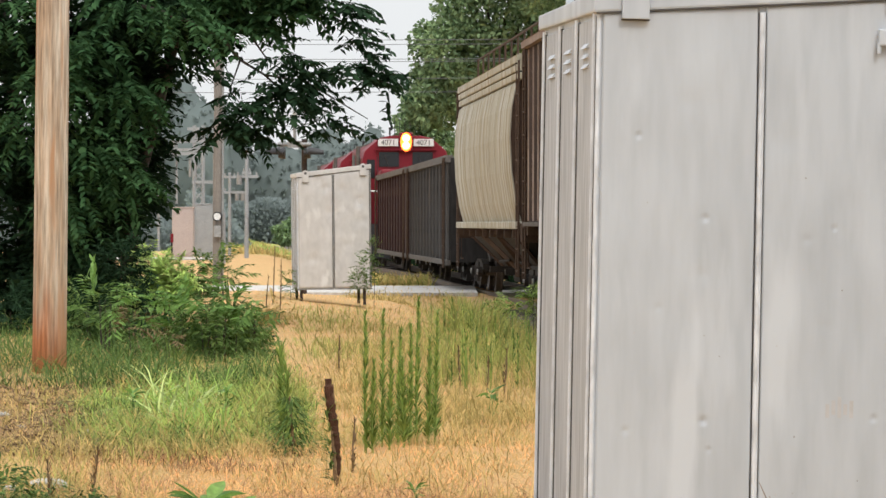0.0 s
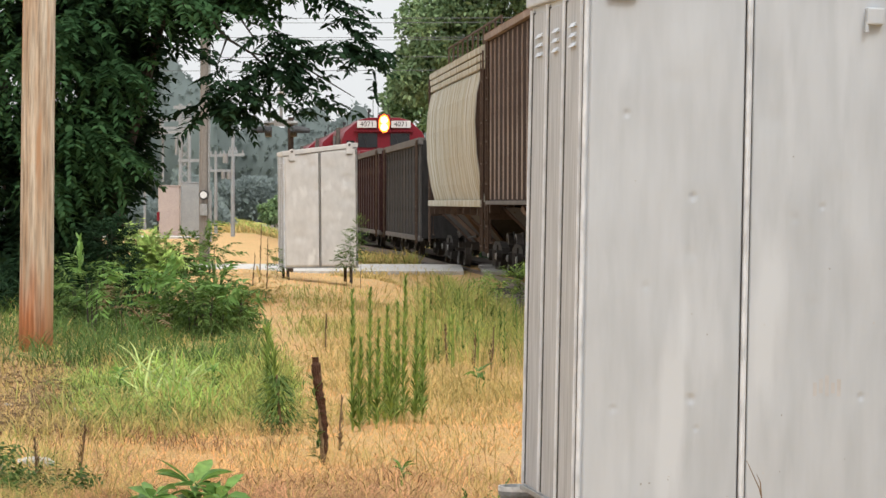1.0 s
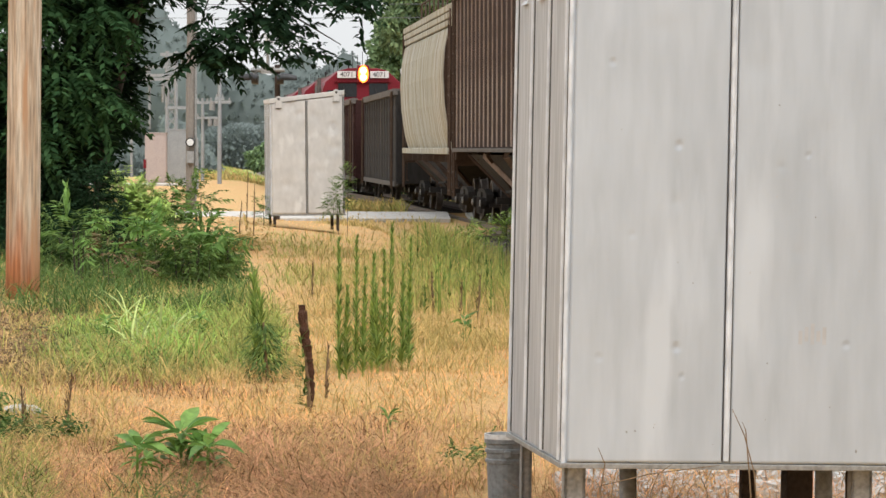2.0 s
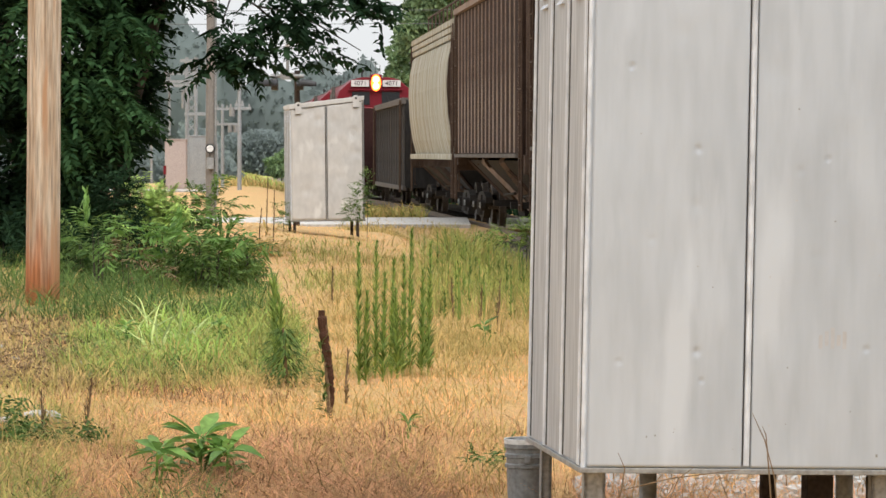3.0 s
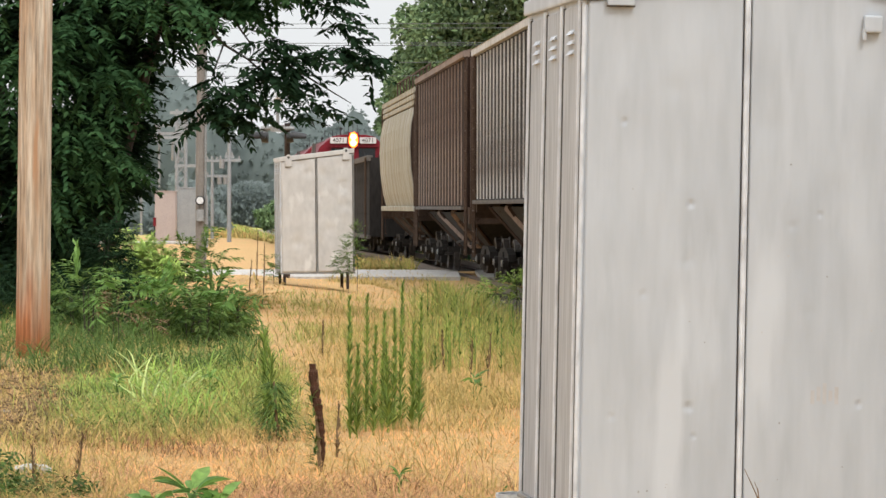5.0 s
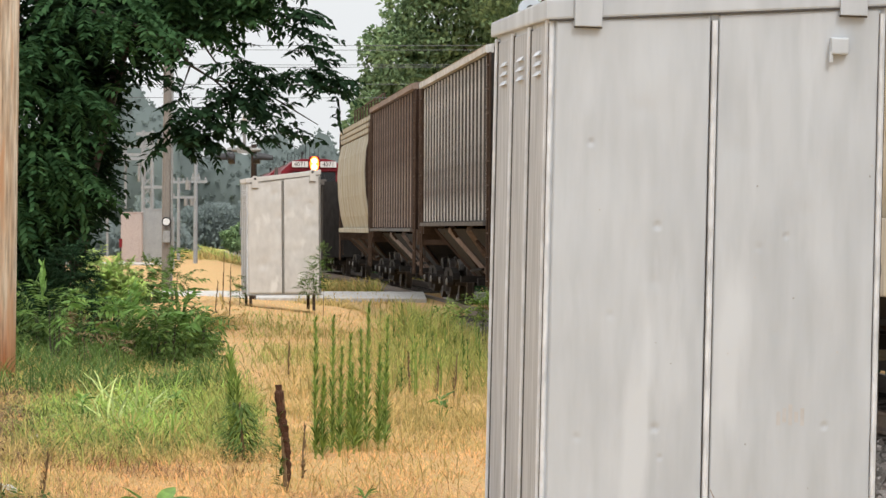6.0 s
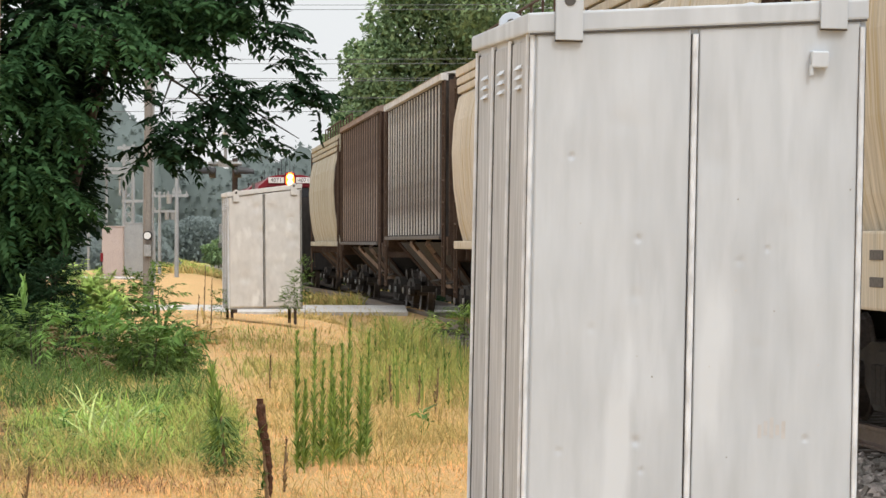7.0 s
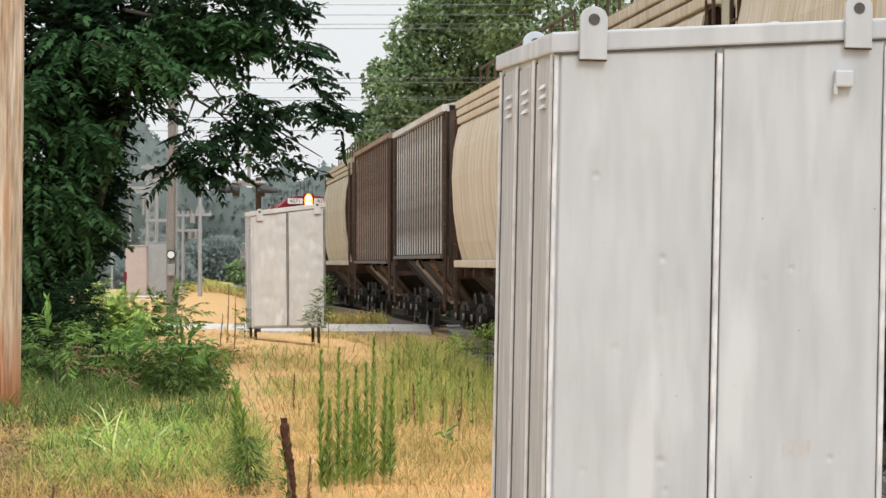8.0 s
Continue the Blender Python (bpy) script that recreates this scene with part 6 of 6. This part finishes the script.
drift("dead_grass", "dark brown dead grass strands", DEAD_DARK, 8000, (330, 800, 770, 1010), (0.06, 0.26), (0.9, 2.2), 0.003, -0.1, 1.6, 31)
drift("dead_grass", "dark brown dead grass strands by the verge", DEAD_DARK, 6000, (-250, 360, 720, 1010), (0.06, 0.24), (0.9, 2.2), 0.003, 0.0, 1.6, 32)
drift("dead_grass", "brown dead grass under the cabinet", DRY_RED, 2200, (960, 1720, 860, 1010), (0.08, 0.3), (0.4, 2.0), 0.003, -0.2, 1.8, 51)
# green and olive grass on the verge
drift("green_grass", "short green grass among straw", GRASS, 11000, (20, 580, 530, 730), (0.06, 0.26), (0.4, 1.8), 0.005, 0.0, 1.4, 5, True)
drift("olive_grass", "olive green grass along the shrubs", GRASS_OLIVE, 12000, (-200, 540, 500, 715), (0.08, 0.3), (0.4, 2.0), 0.0042, -0.05, 1.4, 6)
drift("lush_grass", "bright lush green grass clump", GRASS_LIME, 4200, (190, 480, 575, 690), (0.10, 0.36), (0.4, 2.0), 0.009, 0.04, 2.2, 7, True)
drift("lush_grass", "long arching pale green grass blades", GRASS_PALE, 130, (225, 390, 600, 670), (0.25, 0.6), (0.5, 2.1), 0.011, -0.4, 1.6, 17, True)
drift("green_grass", "thick green grass before the shrubs", GRASS_LIME, 9000, (130, 560, 565, 690), (0.06, 0.24), (0.5, 2.0), 0.005, 0.02, 1.3, 45)
drift("green_grass", "bright green grass by the shrubs", GRASS, 4500, (380, 560, 560, 700), (0.12, 0.32), (0.2, 1.5), 0.006, -0.05, 1.5, 8, True)
drift("green_grass", "rank green grass at the foot of the shrubs", LEAF_SHRUB, 5500, (60, 500, 530, 600), (0.14, 0.42), (0.3, 1.8), 0.006, -0.15, 1.2, 33)
# the next two drifts paint shadow between the blades as darker strands
drift("green_grass", "dark green strands coloured as shadow in the lush grass", LEAF_SHRUB, 6000, (90, 560, 560, 700), (0.06, 0.28), (0.5, 2.1), 0.0045, -0.05, 1.9, 54)
drift("dead_grass", "dark brown strands coloured as shadow in the green grass", DEAD_DARK, 5000, (20, 560, 575, 740), (0.06, 0.24), (0.8, 2.2), 0.0032, 0.0, 1.9, 55)
drift("green_grass", "rank dark grass under the tree", LEAF_SHRUB, 5000, (-260, 150, 505, 600), (0.12, 0.42), (0.4, 1.9), 0.006, -0.2, 1.4, 56)
# by the track
drift("olive_grass", "tall olive green grass by the track", GRASS_OLIVE, 12000, (560, 1100, 465, 660), (0.10, 0.34), (0.3, 1.7), 0.004, 0.0, 1.2, 9)
drift("olive_grass", "short olive grass mixed into the straw", GRASS_OLIVE, 16000, (520, 1100, 478, 690), (0.04, 0.18), (0.4, 1.9), 0.004, -0.1, 0.9, 43)
drift("green_grass", "tall green grass by the track", GRASS, 9000, (740, 1120, 445, 590), (0.12, 0.42), (0.2, 1.4), 0.0048, -0.02, 1.2, 10)
drift("green_grass", "soft green grass in a belt across the dirt", GRASS, 9000, (500, 1120, 478, 560), (0.06, 0.24), (0.3, 1.6), 0.0045, 0.02, 0.8, 44)
drift("olive_grass", "short grass along the ballast by the crossing", GRASS_OLIVE, 5000, (600, 880, 386, 440), (0.06, 0.2), (0.3, 1.4), 0.008, -0.3, 1.0, 15, False, 1.65)
drift("green_grass", "rank green grass over the edge of the ballast", GRASS, 5200, (790, 1030, 425, 510), (0.34, 0.62), (0.2, 1.0), 0.008, -0.3, 1.2, 34, False, 1.7)
drift("olive_grass", "straw grass over the edge of the ballast", GRASS_OLIVE, 2600, (780, 1010, 420, 505), (0.34, 0.6), (0.2, 1.0), 0.007, -0.3, 1.2, 35, False, 1.7)
# the foreground's tufts and litter
drift("olive_grass", "olive green grass tufts in the foreground", GRASS_OLIVE, 8000, (-250, 300, 690, 980), (0.08, 0.28), (0.4, 2.0), 0.0035, 0.0, 1.8, 11)
drift("green_grass", "green grass tufts in the foreground", GRASS, 8000, (-250, 150, 690, 960), (0.08, 0.24), (0.4, 1.8), 0.0038, -0.02, 2.0, 12)
drift("green_grass", "dark green tufts at the edge of the verge", LEAF_SHRUB, 3600, (-250, 150, 735, 990), (0.06, 0.22), (0.4, 1.9), 0.0045, 0.05, 2.2, 53)
drift("green_grass", "green shoots round the pokeweed", LEAF_SHRUB, 1500, (240, 450, 800, 980), (0.06, 0.2), (0.4, 1.8), 0.006, -0.1, 2.0, 52, True)
drift("olive_grass", "thin green grass mixed into straw", GRASS_OLIVE, 5000, (420, 950, 600, 900), (0.06, 0.26), (0.3, 1.8), 0.0035, 0.06, 1.8, 13)
drift("brush_litter", "brown broken twigs and straw litter", GREY_TWIG, 6500, (-250, 230, 560, 705), (0.06, 0.24), (1.6, 2.2), 0.005, -0.2, 1.2, 14)
# beyond the crossing
drift("olive_grass", "rank grass along the track beyond the road", GRASS_OLIVE, 9000, (600, 860, 362, 401), (0.25, 0.55), (0.2, 1.2), 0.011, -0.6, 1.0, 36, False, 1.5)
drift("green_grass", "green grass along the track beyond the road", GRASS, 5000, (600, 860, 362, 401), (0.25, 0.5), (0.2, 1.2), 0.011, -0.2, 1.0, 37, False, 1.5)
drift("meadow_grass", "yellow-green meadow grass beyond the dirt", GRASS_LIME, 9000, (395, 560, 318, 344), (0.25, 0.6), (0.3, 1.3), 0.014, -0.6, 0.3, 47, False, 1.6)
drift("meadow_grass", "straw-green meadow grass beyond the dirt", GRASS_OLIVE, 9000, (395, 560, 318, 346), (0.25, 0.65), (0.3, 1.3), 0.014, -0.6, 0.3, 48, False, 1.6)


def twigs():
    """Broken twigs and stems that lie by the wooden pole."""
    s = Shell()
    for _ in range(260):
        x, y = at_ground(random.uniform(-250, 170), random.uniform(560, 705))
        a_, l_ = random.uniform(0, math.pi), random.uniform(0.06, 0.3)
        z = ground_z(x, y) + random.uniform(0.005, 0.04)
        dx, dy = l_ * math.cos(a_), l_ * math.sin(a_)
        s.tube([(x, y, z), (x + dx / 2, y + dy / 2, z + random.uniform(0, 0.03)), (x + dx, y + dy, z + random.uniform(-0.005, 0.03))], [0.006, 0.005, 0.003], 5)
    tagged(part("fallen_twigs", s, GREY_TWIG, fix=False), "brown broken twigs lying on bare soil", "twigs", kind="stuff")


twigs()


def gravel():
    s = Shell()
    for _ in range(2600):
        x, y = at_ground(random.uniform(1040, 1700), random.uniform(770, 960))
        r = random.uniform(0.012, 0.036)
        m = pose(x, y, ground_z(x, y) + 0.3 * r, random.uniform(0, 90), random.uniform(0, 90), random.uniform(0, 90))
        s.box(-r, r, -0.7 * r * random.uniform(0.6, 1), 0.7 * r, -0.5 * r, 0.5 * r * random.uniform(0.5, 1), m)
    tagged(part("gravel", s, ROCK, fix=False), "scattered pale gravel under the cabinet", "gravel", kind="stuff")


gravel()


def motions():
    """The train draws away along the straight track; its wheels turn."""
    for root, y0, turn in TRAIN:
        walk(root, [(t, pose(track_x(y0 + SPEED * t), y0 + SPEED * t, RAIL_Z, 0, 0, turn)) for t in (0, 2, 4, 6, 8)])
    step = 0.1
    for w_ in WHEELSETS:
        p = w_.matrix_basis.translation.copy()
        walk(w_, [(k * step, pose(*p, 0, math.degrees(SPEED / 0.45) * k * step, 0)) for k in range(81)])


motions()
